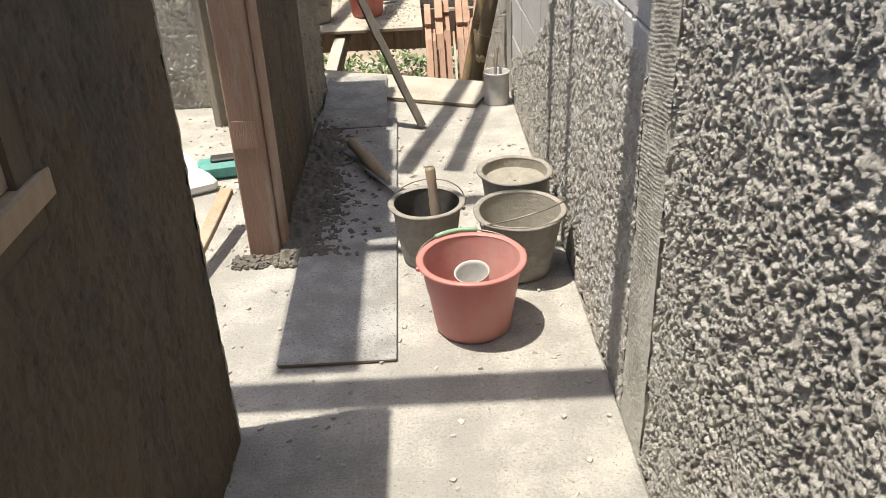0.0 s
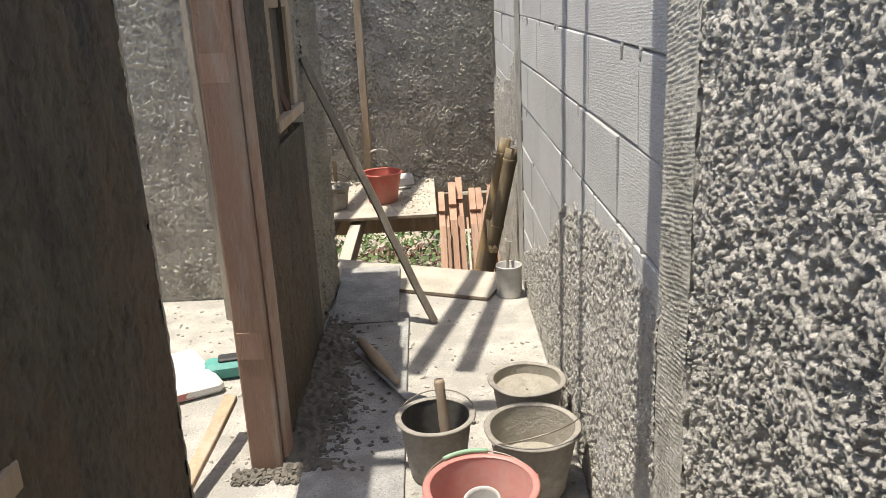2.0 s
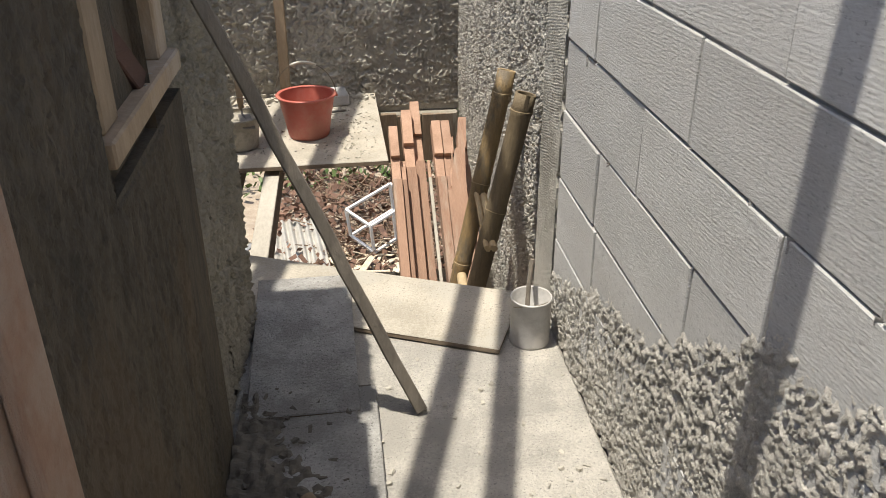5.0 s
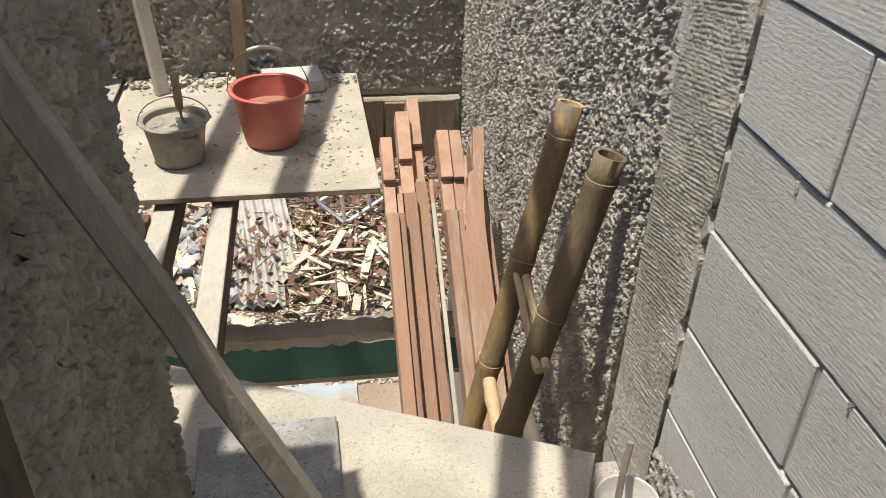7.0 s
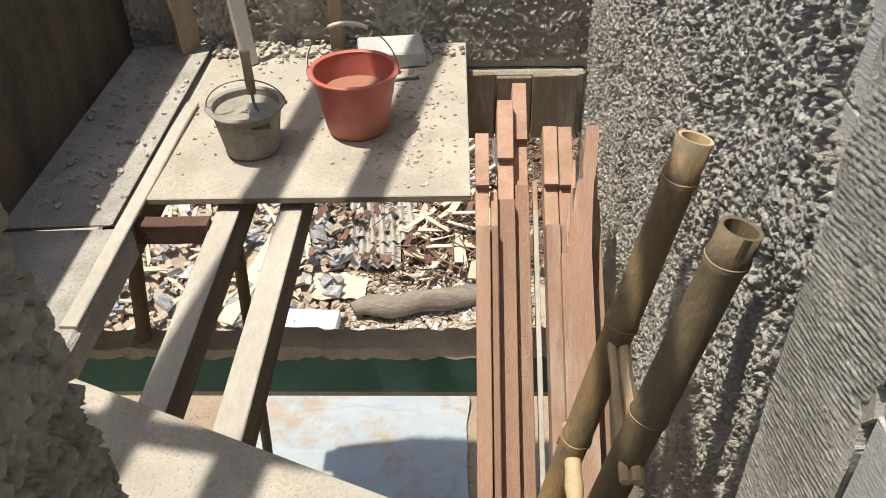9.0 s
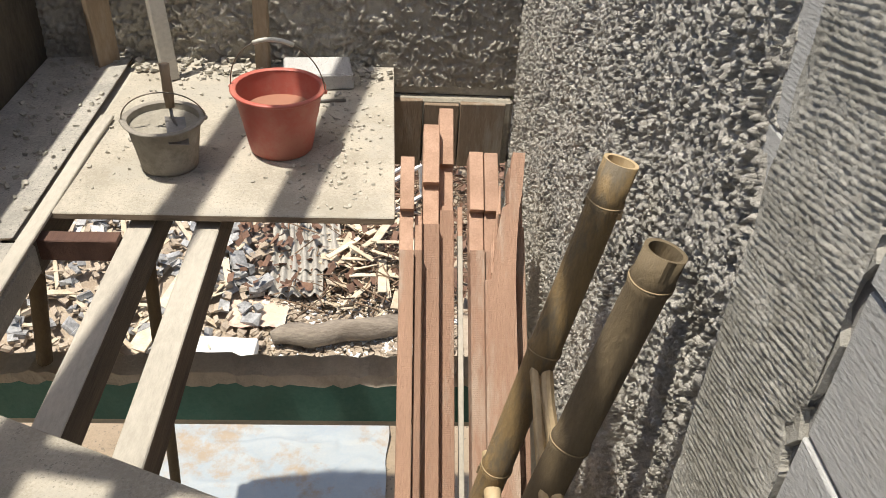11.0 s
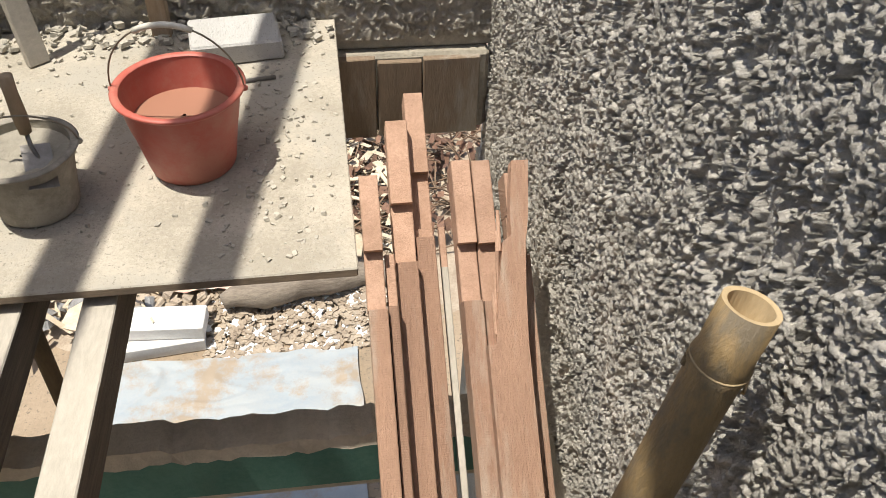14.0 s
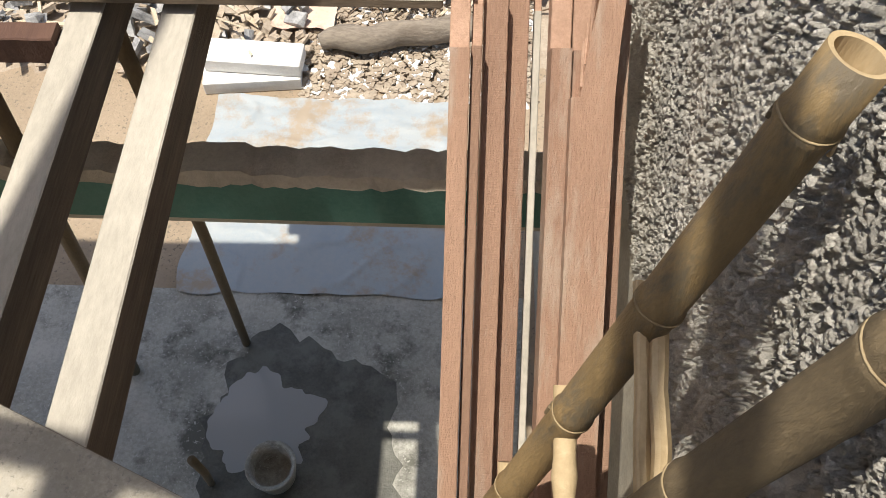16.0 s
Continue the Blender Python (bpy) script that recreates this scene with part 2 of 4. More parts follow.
def block(bm, lo, hi, bevel=0.0, m=None, wobble=0.0):
    """A box between two corners, bevelled, moved by m, its corners shifted at random by wobble."""
    x0, y0, z0 = lo
    x1, y1, z1 = hi
    vs = [bm.verts.new((x, y, z)) for x in (x0, x1) for y in (y0, y1) for z in (z0, z1)]
    fs = [bm.faces.new([vs[i] for i in f]) for f in ((0, 1, 3, 2), (4, 6, 7, 5), (0, 4, 5, 1), (2, 3, 7, 6), (0, 2, 6, 4), (1, 5, 7, 3))]
    if wobble:
        for v in vs:
            v.co += Vector([random.uniform(-wobble, wobble) for _ in range(3)])
    if bevel:
        es = list({e for f in fs for e in f.edges})
        r = bmesh.ops.bevel(bm, geom=es, offset=bevel, segments=1, affect="EDGES")
        vs = list({v for v in vs if v.is_valid} | {v for f in r["faces"] for v in f.verts})
    if m is not None:
        bmesh.ops.transform(bm, matrix=m, verts=[v for v in vs if v.is_valid])
    return vs


def solid(name, lo, hi, material, parent=None, label="", bevel=0.004, m=None, wobble=0.0):
    bm = bmesh.new()
    block(bm, lo, hi, bevel, m, wobble)
    return part(name, bm, material, parent, label)


def along(a, b, up=(0, 0, 1)):
    """A frame at a whose z axis runs to b."""
    a, b = Vector(a), Vector(b)
    return Matrix.Translation(a) @ (b - a).to_track_quat("Z", "Y").to_matrix().to_4x4()


def timber(name, a, b, w, h, material, parent=None, label="", bevel=0.003, turn=0.0, cuts=6, wander=0.002):
    """A sawn length from a to b, w by h in section, slightly uneven along its length."""
    length = (Vector(b) - Vector(a)).length
    bm = bmesh.new()
    rings = []
    for i in range(cuts + 1):
        z = length * i / cuts
        dx, dy = random.uniform(-wander, wander), random.uniform(-wander, wander)
        c = bevel
        pts = [(-w / 2 + c, -h / 2), (w / 2 - c, -h / 2), (w / 2, -h / 2 + c), (w / 2, h / 2 - c), (w / 2 - c, h / 2), (-w / 2 + c, h / 2), (-w / 2, h / 2 - c), (-w / 2, -h / 2 + c)]
        rings.append([bm.verts.new((x + dx, y + dy, z)) for x, y in pts])
    for r0, r1 in zip(rings, rings[1:]):
        for k in range(8):
            bm.faces.new((r0[k], r0[(k + 1) % 8], r1[(k + 1) % 8], r1[k]))
    bm.faces.new(rings[0][::-1])
    bm.faces.new(rings[-1])
    bmesh.ops.transform(bm, matrix=along(a, b) @ pose(0, 0, 0, 0, 0, turn), verts=bm.verts)
    return part(name, bm, material, parent, label)


def tube_into(bm, pts, r, sides=8, caps=True):
    rings = []
    pts = [Vector(p) for p in pts]
    for i, p in enumerate(pts):
        d = (pts[min(i + 1, len(pts) - 1)] - pts[max(i - 1, 0)]).normalized()
        q = d.to_track_quat("Z", "Y").to_matrix()
        rad = r[i] if isinstance(r, (list, tuple)) else r
        rings.append([bm.verts.new(p + q @ Vector((rad * math.cos(a), rad * math.sin(a), 0))) for a in [2 * math.pi * k / sides for k in range(sides)]])
    for r0, r1 in zip(rings, rings[1:]):
        for k in range(sides):
            bm.faces.new((r0[k], r0[(k + 1) % sides], r1[(k + 1) % sides], r1[k]))
    if caps:
        bm.faces.new(rings[0][::-1])
        bm.faces.new(rings[-1])


def tube(name, pts, r, material, parent=None, label="", sides=8, caps=True):
    bm = bmesh.new()
    tube_into(bm, pts, r, sides, caps)
    return part(name, bm, material, parent, label, smooth=True)


def lathe(bm, profile, sides=40, close=False, dent=0.0, seed=0):
    """Turns (radius, height) pairs round z; dent: how far from round it is."""
    rings = []
    for r, z in profile:
        ring = []
        for k in range(sides):
            a = 2 * math.pi * k / sides
            f = 1 + dent * noise.noise(Vector((math.cos(a) * 1.3 + seed, math.sin(a) * 1.3, z * 6)))
            ring.append(bm.verts.new((r * f * math.cos(a), r * f * math.sin(a), z)))
        rings.append(ring)
    for r0, r1 in zip(rings, rings[1:]):
        for k in range(sides):
            bm.faces.new((r0[k], r0[(k + 1) % sides], r1[(k + 1) % sides], r1[k]))
    if close:
        bm.faces.new(rings[0][::-1])
        bm.faces.new(rings[-1])
    return rings


def value_noise(u, v, seed):
    """Smooth noise in 0..1 on a unit lattice, for arrays u and v."""
    rng = np.random.default_rng(seed)
    table = rng.random((256, 256))
    iu, iv = np.floor(u).astype(int), np.floor(v).astype(int)
    fu, fv = u - iu, v - iv
    fu, fv = fu * fu * (3 - 2 * fu), fv * fv * (3 - 2 * fv)
    g = lambda i, j: table[i % 256, j % 256]
    return (g(iu, iv) * (1 - fu) + g(iu + 1, iv) * fu) * (1 - fv) + (g(iu, iv + 1) * (1 - fu) + g(iu + 1, iv + 1) * fu) * fv


def thrown_mortar(u, v, seed, lump=0.022, slant=0.35, aspect=1.5):
    """Relief of mortar thrown on a wall: steep-sided clots in clusters, with bare hollows between."""
    wu = u + slant * v * 0.25 + 1.1 * lump * (value_noise(u / (1.6 * lump), v / (1.6 * lump), seed + 7) - 0.5)
    wv = v + 1.1 * lump * (value_noise(u / (1.4 * lump), v / (1.4 * lump), seed + 8) - 0.5)
    big = value_noise(wu / 0.10, wv / 0.14, seed)
    mid = value_noise(wu / lump, wv / (lump * aspect), seed + 1)
    small = value_noise(wu / (lump * 0.45), wv / (lump * 0.5), seed + 2)
    tiny = value_noise(u / (lump * 0.24), v / (lump * 0.24), seed + 3)
    field = 0.52 * mid + 0.36 * small + 0.34 * (big - 0.5) + 0.14 * tiny
    clot = np.clip((field - 0.40) / 0.17, 0, 1)
    clot = clot * clot * (3 - 2 * clot)
    return clot * (0.30 + 0.42 * small + 0.22 * big) + 0.26 * tiny + 0.12 * small


def combed(u, v, seed):
    """Relief of a trowel drawn nearly level over stiff mortar: irregular ridges with torn spots."""
    drift = value_noise(u / 0.07, v / 0.03, seed)
    phase = (v + 0.21 * u) / 0.0085 + 0.9 * drift
    ridge = 0.5 + 0.5 * np.sin(2 * np.pi * phase)
    torn = value_noise(u / 0.022, v / 0.006, seed + 1) * (0.35 + 0.9 * value_noise(u / 0.08, v / 0.05, seed + 4))
    grit = value_noise(u / 0.006, v / 0.005, seed + 2)
    return ridge * (0.25 + 0.75 * torn) * 0.65 + 0.35 * grit


def rough_sheet(name, origin, du, dv, nrm, wide, high, step, depth, material, parent, seed, lump=0.022, keep=None, label="", slant=0.35, aspect=1.5, shape=None):
    """A relief of thrown mortar over a stretch of wall. keep(u, v): where it lies, as a signed margin in metres."""
    nu, nv = int(wide / step) + 1, int(high / step) + 1
    u, v = np.meshgrid(np.linspace(0, wide, nu), np.linspace(0, high, nv))
    h = (shape(u, v, seed) if shape else thrown_mortar(u, v, seed, lump, slant, aspect)) * depth
    if keep is not None:
        margin = keep(u, v) + 0.05 * (value_noise(u / 0.06, v / 0.06, seed + 5) - 0.5) + 0.03 * (value_noise(u / 0.02, v / 0.02, seed + 6) - 0.5)
        h = np.where(margin > 0, h * np.clip(margin / 0.03, 0.3, 1) , -0.02)
    o, a, b, c = (np.array(w, float) for w in (origin, du, dv, nrm))
    pts = o + u[..., None] * a + v[..., None] * b + h[..., None] * c
    idx = np.arange(nu * nv).reshape(nv, nu)
    quads = np.stack([idx[:-1, :-1], idx[:-1, 1:], idx[1:, 1:], idx[1:, :-1]], -1).reshape(-1, 4)
    if np.dot(np.cross(a, b), c) < 0:
        quads = quads[:, ::-1]
    me = bpy.data.meshes.new(name)
    me.vertices.add(nu * nv)
    me.vertices.foreach_set("co", pts.reshape(-1).astype(np.float32))
    me.loops.add(quads.size)
    me.loops.foreach_set("vertex_index", quads.reshape(-1).astype(np.int32))
    me.polygons.add(len(quads))
    me.polygons.foreach_set("loop_start", np.arange(0, quads.size, 4, dtype=np.int32))
    me.update(calc_edges=True)
    me.materials.append(material)
    ob = new(name, me)
    ob.parent = parent
    if label:
        ob["label"] = label
    return ob


# ---- ground and floors ----
YARD = -2.9
ground = solid("ground", (-60, -40, YARD - 0.3), (60, 90, YARD), M_YARD, bevel=0)
tagged(ground, "sandy bare earth of the yard below", "ground", kind="structure")

lower_floor = solid("floor_lower", (-2.6, 3.5, YARD - 0.05), (0.5, 7.12, YARD + 0.012), M_DAMP, bevel=0.004)
tagged(lower_floor, "damp stained concrete floor of the lower level", "floor", kind="structure")

floor = solid("floor", (-3.2, -1.6, -0.13), (0.5, 4.98, 0), M_SLAB, bevel=0.01)
tagged(floor, "dusty pale concrete slab with cement stains", "floor", kind="structure")

# ---- right-hand block wall ----
WALL_X = 0.5
east = solid("wall_east", (WALL_X + 0.007, -1.6, -0.4), (WALL_X + 0.13, 5.06, 1.95), M_MORTAR, bevel=0.004)
tagged(east, "grey aerated block wall, half covered with rough thrown mortar", "wall", kind="structure")
FAR_X = WALL_X + 0.072
solid("far_length", (FAR_X + 0.004, 5.06, -0.62), (FAR_X + 0.13, 7.55, 1.95), M_AAC, east, bevel=0.004)
solid("lower_wall", (FAR_X - 0.012, 4.98, YARD), (FAR_X + 0.13, 7.55, -0.62), M_RAW, east, bevel=0.004)


def column(name, y0, y1, seed):
    """A cast concrete column with combed, ragged edges, a little proud of the wall."""
    bm = bmesh.new()
    rng = random.Random(seed)
    n = 70
    cols = []
    for i in range(n + 1):
        z = -0.4 + 2.35 * i / n
        a, b = y0 + rng.uniform(-0.012, 0.012), y1 + rng.uniform(-0.012, 0.012)
        cols.append([bm.verts.new(p) for p in ((WALL_X + 0.03, a, z), (WALL_X - 0.003, a + 0.004, z),
                                               (WALL_X - 0.003, (a + b) / 2, z), (WALL_X - 0.003, b - 0.004, z), (WALL_X + 0.09, b, z))])
    for c0, c1 in zip(cols, cols[1:]):
        for k in range(4):
            bm.faces.new((c0[k], c0[k + 1], c1[k + 1], c1[k]))
    ob = part(name, bm, M_COLUMN, east, "combed cast concrete column")
    wide = y1 - y0
    rough_sheet("combed_face", (WALL_X - 0.0035, y0, 0.0), (0, 1, 0), (0, 0, 1), (-1, 0, 0), wide, 1.6, 0.0028, 0.0048, M_COLUMN, ob, seed,
                keep=lambda u, v: np.minimum(u, wide - u) + 0.012, shape=combed)
    return ob


column("column", 2.18, 2.362, 3)
column("column", 4.83, 5.055, 4)

# thrown mortar: near stretch, low skirt under the blocks, far stretch
rough_sheet("thrown_mortar", (WALL_X + 0.006, 0.7, 0.0), (0, 1, 0), (0, 0, 1), (-1, 0, 0), 1.49, 1.55, 0.0031, 0.0125, M_ROUGH, east, 11, lump=0.0092, keep=lambda u, v: 1.49 - u)
SKIRT_Y, SKIRT_Z = [2.36, 2.6, 3.16, 3.57, 4.0, 4.4, 4.85], [0.86, 0.90, 0.86, 0.76, 0.50, 0.36, 0.20]
rough_sheet("thrown_mortar", (WALL_X + 0.004, 2.365, 0.0), (0, 1, 0), (0, 0, 1), (-1, 0, 0), 2.46, 1.0, 0.0043, 0.011, M_ROUGH, east, 21, lump=0.0105,
            keep=lambda u, v: np.interp(2.365 + u, SKIRT_Y, SKIRT_Z) - v)
FAR_Y, FAR_TOP = [5.05, 5.2, 5.35, 5.6, 5.8, 6.1, 6.3, 6.6, 7.4], [0.85, 0.98, 1.10, 1.05, 1.01, 0.89, 0.85, 0.77, 0.74]
rough_sheet("thrown_mortar", (FAR_X + 0.002, 5.06, -0.62), (0, 1, 0), (0, 0, 1), (-1, 0, 0), 2.36, 2.0, 0.0040, 0.024, M_ROUGH, east, 31, lump=0.0100, aspect=3.0,
            keep=lambda u, v: np.minimum(u - 0.02 - 0.14 * np.clip((v - 1.25) / 0.2, 0, 1), 1.2 * (np.interp(5.06 + u, FAR_Y, FAR_TOP) - v + 0.62) + 0.16 * (value_noise(u / 0.018, v / 0.12, 9) - 0.35)))

# ---- far wall, walls of the raw room and of the shaft ----
north = solid("wall_north", (-1.45, 7.412, -0.10), (FAR_X + 0.002, 7.55, 1.95), M_ROUGH_WARM, bevel=0.004)
tagged(north, "dark weathered block wall dashed with mortar", "wall", kind="structure")
rough_sheet("thrown_mortar", (-1.33, 7.414, -0.06), (1, 0, 0), (0, 0, 1), (0, -1, 0), 1.88, 1.6, 0.006, 0.021, M_ROUGH_WARM, north, 41, lump=0.020, aspect=0.75)
solid("ring_beam", (-1.45, 7.37, -0.40), (WALL_X + 0.05, 7.53, -0.102), M_RAW, north, "rough concrete beam under the wall", bevel=0.012)
bx = -1.0
for k, bw in enumerate((0.20, 0.24, 0.18, 0.22, 0.21, 0.13, 0.15, 0.19)):
    solid("formwork_board", (bx, 7.345, -0.40), (bx + bw - 0.004, 7.366, -0.115 + 0.008 * (k % 3)), M_FORM, north, "brown cement-stained formwork board", bevel=0.003, wobble=0.003)
    bx += bw

# near-black render colour stands in for the shade on this wall
west = solid("wall_west", (-1.45, 4.99, -0.12), (-1.31, 7.41, 1.15), M_DARKRENDER, bevel=0.004)
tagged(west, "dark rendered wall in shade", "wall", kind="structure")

room = solid("wall_room", (-3.2, 4.89, 0), (-0.60, 4.985, 1.95), M_ROUGH_WARM, bevel=0.004)
tagged(room, "weathered block wall with thin dashed mortar", "wall", kind="structure")
rough_sheet("thrown_mortar", (-2.6, 4.888, 0.0), (1, 0, 0), (0, 0, 1), (0, -1, 0), 1.99, 1.6, 0.0065, 0.015, M_ROUGH_WARM, room, 51, lump=0.017, aspect=0.8)
room_side = solid("wall_side", (-3.3, -1.6, 0), (-3.205, 4.985, 1.95), M_RAW, bevel=0.004)
tagged(room_side, "raw rendered wall of the unfinished room", "wall", kind="structure")
south = solid("wall_south", (-3.3, -1.75, 0), (WALL_X + 0.1, -1.61, 1.95), M_RAW, bevel=0.004)
tagged(south, "raw rendered wall behind", "wall", kind="structure")

# left-hand wall of the passage: two lengths with a doorway between them
LX, LT, LTOP = -0.43, 0.12, 1.52
near_wall = group_of("wall_left_near", "freshly rendered dark grey wall with a window", "wall", kind="structure")


def wall_with_window(parent, y0, y1, wy0, wy1, wz0, wz1, material):
    for nm, lo, hi in (("render", (LX - LT, y0, 0), (LX, wy0, LTOP)), ("render", (LX - LT, wy1, 0), (LX, y1, LTOP)),
                       ("render", (LX - LT, wy0, 0), (LX, wy1, wz0)), ("render", (LX - LT, wy0, wz1), (LX, wy1, LTOP))):
        solid(nm, lo, hi, material, parent, bevel=0.0)


wall_with_window(near_wall, -1.6, 2.335, 0.9, 1.70, 0.90, 1.46, M_DARKRENDER)
bm = bmesh.new()
rng = random.Random(5)
cols = []
for i in range(60):
    z = LTOP * i / 59
    e = rng.uniform(-0.006, 0.006)
    cols.append([bm.verts.new(p) for p in ((LX - LT - 0.004, 2.335, z), (LX - LT - 0.004, 2.352 + e, z), (LX - 0.01, 2.356 + e, z), (LX + 0.004, 2.345 + e, z), (LX + 0.004, 2.335, z))])
for c0, c1 in zip(cols, cols[1:]):
    for k in range(4):
        bm.faces.new((c0[k], c0[k + 1], c1[k + 1], c1[k]))
part("reveal", bm, M_RAW, near_wall, "ragged pale mortar edge of the wall")

LX = -0.45
far_wall = group_of("wall_left_far", "dark render ending in raw mortar at the corner", "wall", kind="structure")
wall_with_window(far_wall, 3.36, 4.07, 3.74, 4.069, 0.96, 1.46, M_DARKRENDER)
solid("render", (LX - LT, 4.07, 0), (LX - 0.004, 4.34, 0.955), M_DARKRENDER, far_wall, bevel=0.0)
solid("raw_corner", (LX - LT - 0.05, 4.34, 0), (LX - 0.037, 4.592, LTOP), M_RAW, far_wall, "raw unfinished mortar corner", bevel=0.02)
solid("return", (-0.62, 4.595, 0), (LX - 0.039, 4.93, LTOP), M_RAW, far_wall, bevel=0.02)
rough_sheet("raw_mortar", (LX - 0.037, 4.53, 0.0), (0.07, 1, 0), (0, 0, 1), (1, 0, 0), 0.40, 1.5, 0.005, 0.024, M_RAW, far_wall, 63, lump=0.018)
rough_sheet("raw_mortar", (LX - 0.034, 4.10, 0.0), (0, 1, 0), (0, 0, 1), (1, 0, 0), 0.83, 1.6, 0.0052, 0.020, M_RAW, far_wall, 61, lump=0.016,
            keep=lambda u, v: np.minimum(u + 0.03 - 0.15 * np.clip(v, 0, 1.0), np.where((v > 0.95) & (u < 0.25), -1, 1)))


# ---- openings ----
def window_frame(name, y0, y1, z0, z1, label, m1):
    g = group_of(name, label, "window", kind="structure")
    w = 0.085
    solid("window_sill", (LX - 0.16, y0 - 0.03, z0), (LX + 0.008, y1 + 0.02, z0 + 0.042), m1, g, bevel=0.004)
    solid("window_frame", (LX - 0.11, y0, z0 + 0.042), (LX - 0.01, y0 + w, z1), m1, g, bevel=0.004)
    solid("window_frame", (LX - 0.11, y1 - w, z0 + 0.042), (LX - 0.01, y1, z1), m1, g, bevel=0.004)
    solid("window_frame", (LX - 0.11, y0 + w, z1 - w), (LX - 0.01, y1 - w, z1), m1, g, bevel=0.004)
    return g


LX = -0.43
window_frame("window_1", 0.95, 1.76, 0.90, 1.50, "raw timber window frame with rubble on the sill", M_TAN)
LX = -0.45
window_frame("window_2", 3.79, 4.31, 1.000, 1.50, "dusty raw timber window frame in the passage wall", M_TAN)

door = group_of("door_1", "raw reddish timber door frame without a door", "door frame", kind="structure")
solid("jamb", (-0.555, 3.25, 0.0), (-0.452, 3.355, 2.05), M_RED, door, bevel=0.005)
for z0, z1 in ((0.391, 0.481), (1.231, 1.313)):
    solid("filler_patch", (-0.548, 3.2475, z0), (-0.470, 3.252, z1), M_RED, door, "pale wood filler patch", bevel=0.001)
solid("stop", (-0.452, 3.27, 0.0), (-0.432, 3.352, 2.05), M_RED, door, bevel=0.004)

# fine trowelled relief on the dark render
for org, wide, high, par, sd, kp in (((-0.431, 0.95, 0.0), 1.385, 1.5, near_wall, 71, lambda u, v: np.where((v > 0.87) & (u < 0.80), -1.0, 1.0)),
                                     ((-0.451, 3.36, 0.0), 0.76, 1.5, far_wall, 72, lambda u, v: np.where((v > 0.95) & (u > 0.37), -1.0, 1.0))):
    rough_sheet("render_relief", org, (0, 1, 0), (0, 0, 1), (1, 0, 0), wide, high, 0.006, 0.0065, M_DARKRENDER, par, sd, lump=0.014, keep=kp, slant=0.1, aspect=2.2)
ledge = solid("ledge", (-1.309, 4.99, -0.12), (-0.925, 6.16, -0.004), M_SLAB, bevel=0.014, wobble=0.01)
tagged(ledge, "cement-crusted concrete ledge beside the shaft", "ledge", kind="structure")

# unseen slab, added to keep sun off the lower floor's left side
upper_slab = solid("floor_west", (-3.2, 4.99, -0.13), (-1.452, 7.30, -0.002), M_RAW, bevel=0.004)
tagged(upper_slab, "unseen concrete slab added to shade the lower room", "floor", kind="structure")

# ---- roof timbers over the place, which stripe the floor with shade ----
def rafter(a, b, w, h=0.06):
    g = timber("roof_rafter", a, b, w, h, M_DARKWOOD, cuts=2, wander=0.004)
    return tagged(g, "rough timber of the open roof frame", "rafter", "roof timbers", kind="structure")


def above(x, y, high):
    """The place at that height whose shade falls on (x, y, 0)."""
    k = high / -SUN_WAY.z
    return (x - SUN_WAY.x * k, y - SUN_WAY.y * k, high)


rafter(above(-0.55, 2.49, 2.3), above(0.95, 2.47, 2.3), 0.12)
rafter(above(-0.27, 2.58, 2.25), above(-0.27, 3.42, 2.25), 0.22)
rafter(above(-0.3, 3.25, 2.4), above(0.95, 3.22, 2.4), 0.05)
rafter(above(-0.3, 3.64, 2.4), above(0.95, 3.58, 2.4), 0.08)
rafter(above(-0.05, 3.90, 2.5), above(0.48, 5.75, 2.5), 0.075)
rafter(above(0.16, 3.90, 2.5), above(0.58, 5.75, 2.5), 0.07)
rafter(above(-0.80, 4.6, 2.5), above(-0.40, 7.4, 2.5), 0.11)
rafter(above(-0.52, 4.6, 2.5), above(-0.06, 7.4, 2.5), 0.11)
rafter(above(-0.90, 5.42, 2.4), above(0.9, 5.12, 2.4), 0.07)

# ---- boards on the floor and the hole ----
def board(name, m, size, material, label, wobble=0.0, edge=M_EDGE):
    g = group_of(name, label, "board")
    bm = bmesh.new()
    block(bm, (0, 0, 0), size, 0.003, m, wobble)
    for f in bm.faces:
        f.material_index = 0 if abs(f.normal.z) > 0.5 else 1
    bm.normal_update()
    for f in bm.faces:
        f.material_index = 0 if f.normal.z > 0.5 else 1
    part("panel", bm, [material, edge], g)
    return g


board("plywood_board", pose(-0.375, 2.61, 0.002, 0, 0, 0.8), (0.325, 1.92, 0.012), M_PLYGREY, "cement-stained grey plywood strip lying on the floor", 0.004)
board("plywood_board", pose(-0.43, 4.42, 0.010, 1.9, 0, 1.5), (0.31, 0.72, 0.012), M_PLYGREY, "grey plywood piece bridging to the edge of the hole", 0.004)
plank_dir = math.degrees(math.atan2(-0.562, 1.318))
board("plywood_plank", pose(-1.02, 5.222, 0.006, 0, 0, plank_dir) , (1.44, 0.35, 0.018), M_PLY, "pale dusty plywood plank laid across the edge", 0.004)

# ---- table-like deck over joists ----
deck = board("plywood_deck", pose(-0.935, 6.27, 0.0, 0, 0, 0.6), (1.0, 1.11, 0.02), M_PLY, "dusty plywood sheet laid as a work deck on joists", 0.003)
old = board("warped_board", pose(-1.30, 6.13, 0.004, 0, 0, 0.5), (0.33, 1.26, 0.018), M_SLAB, "old warped cement-crusted board on joists", 0.012)
strip = timber("wood_strip", (-0.945, 5.72, 0.005), (-0.925, 6.86, 0.032), 0.045, 0.015, M_JOIST)
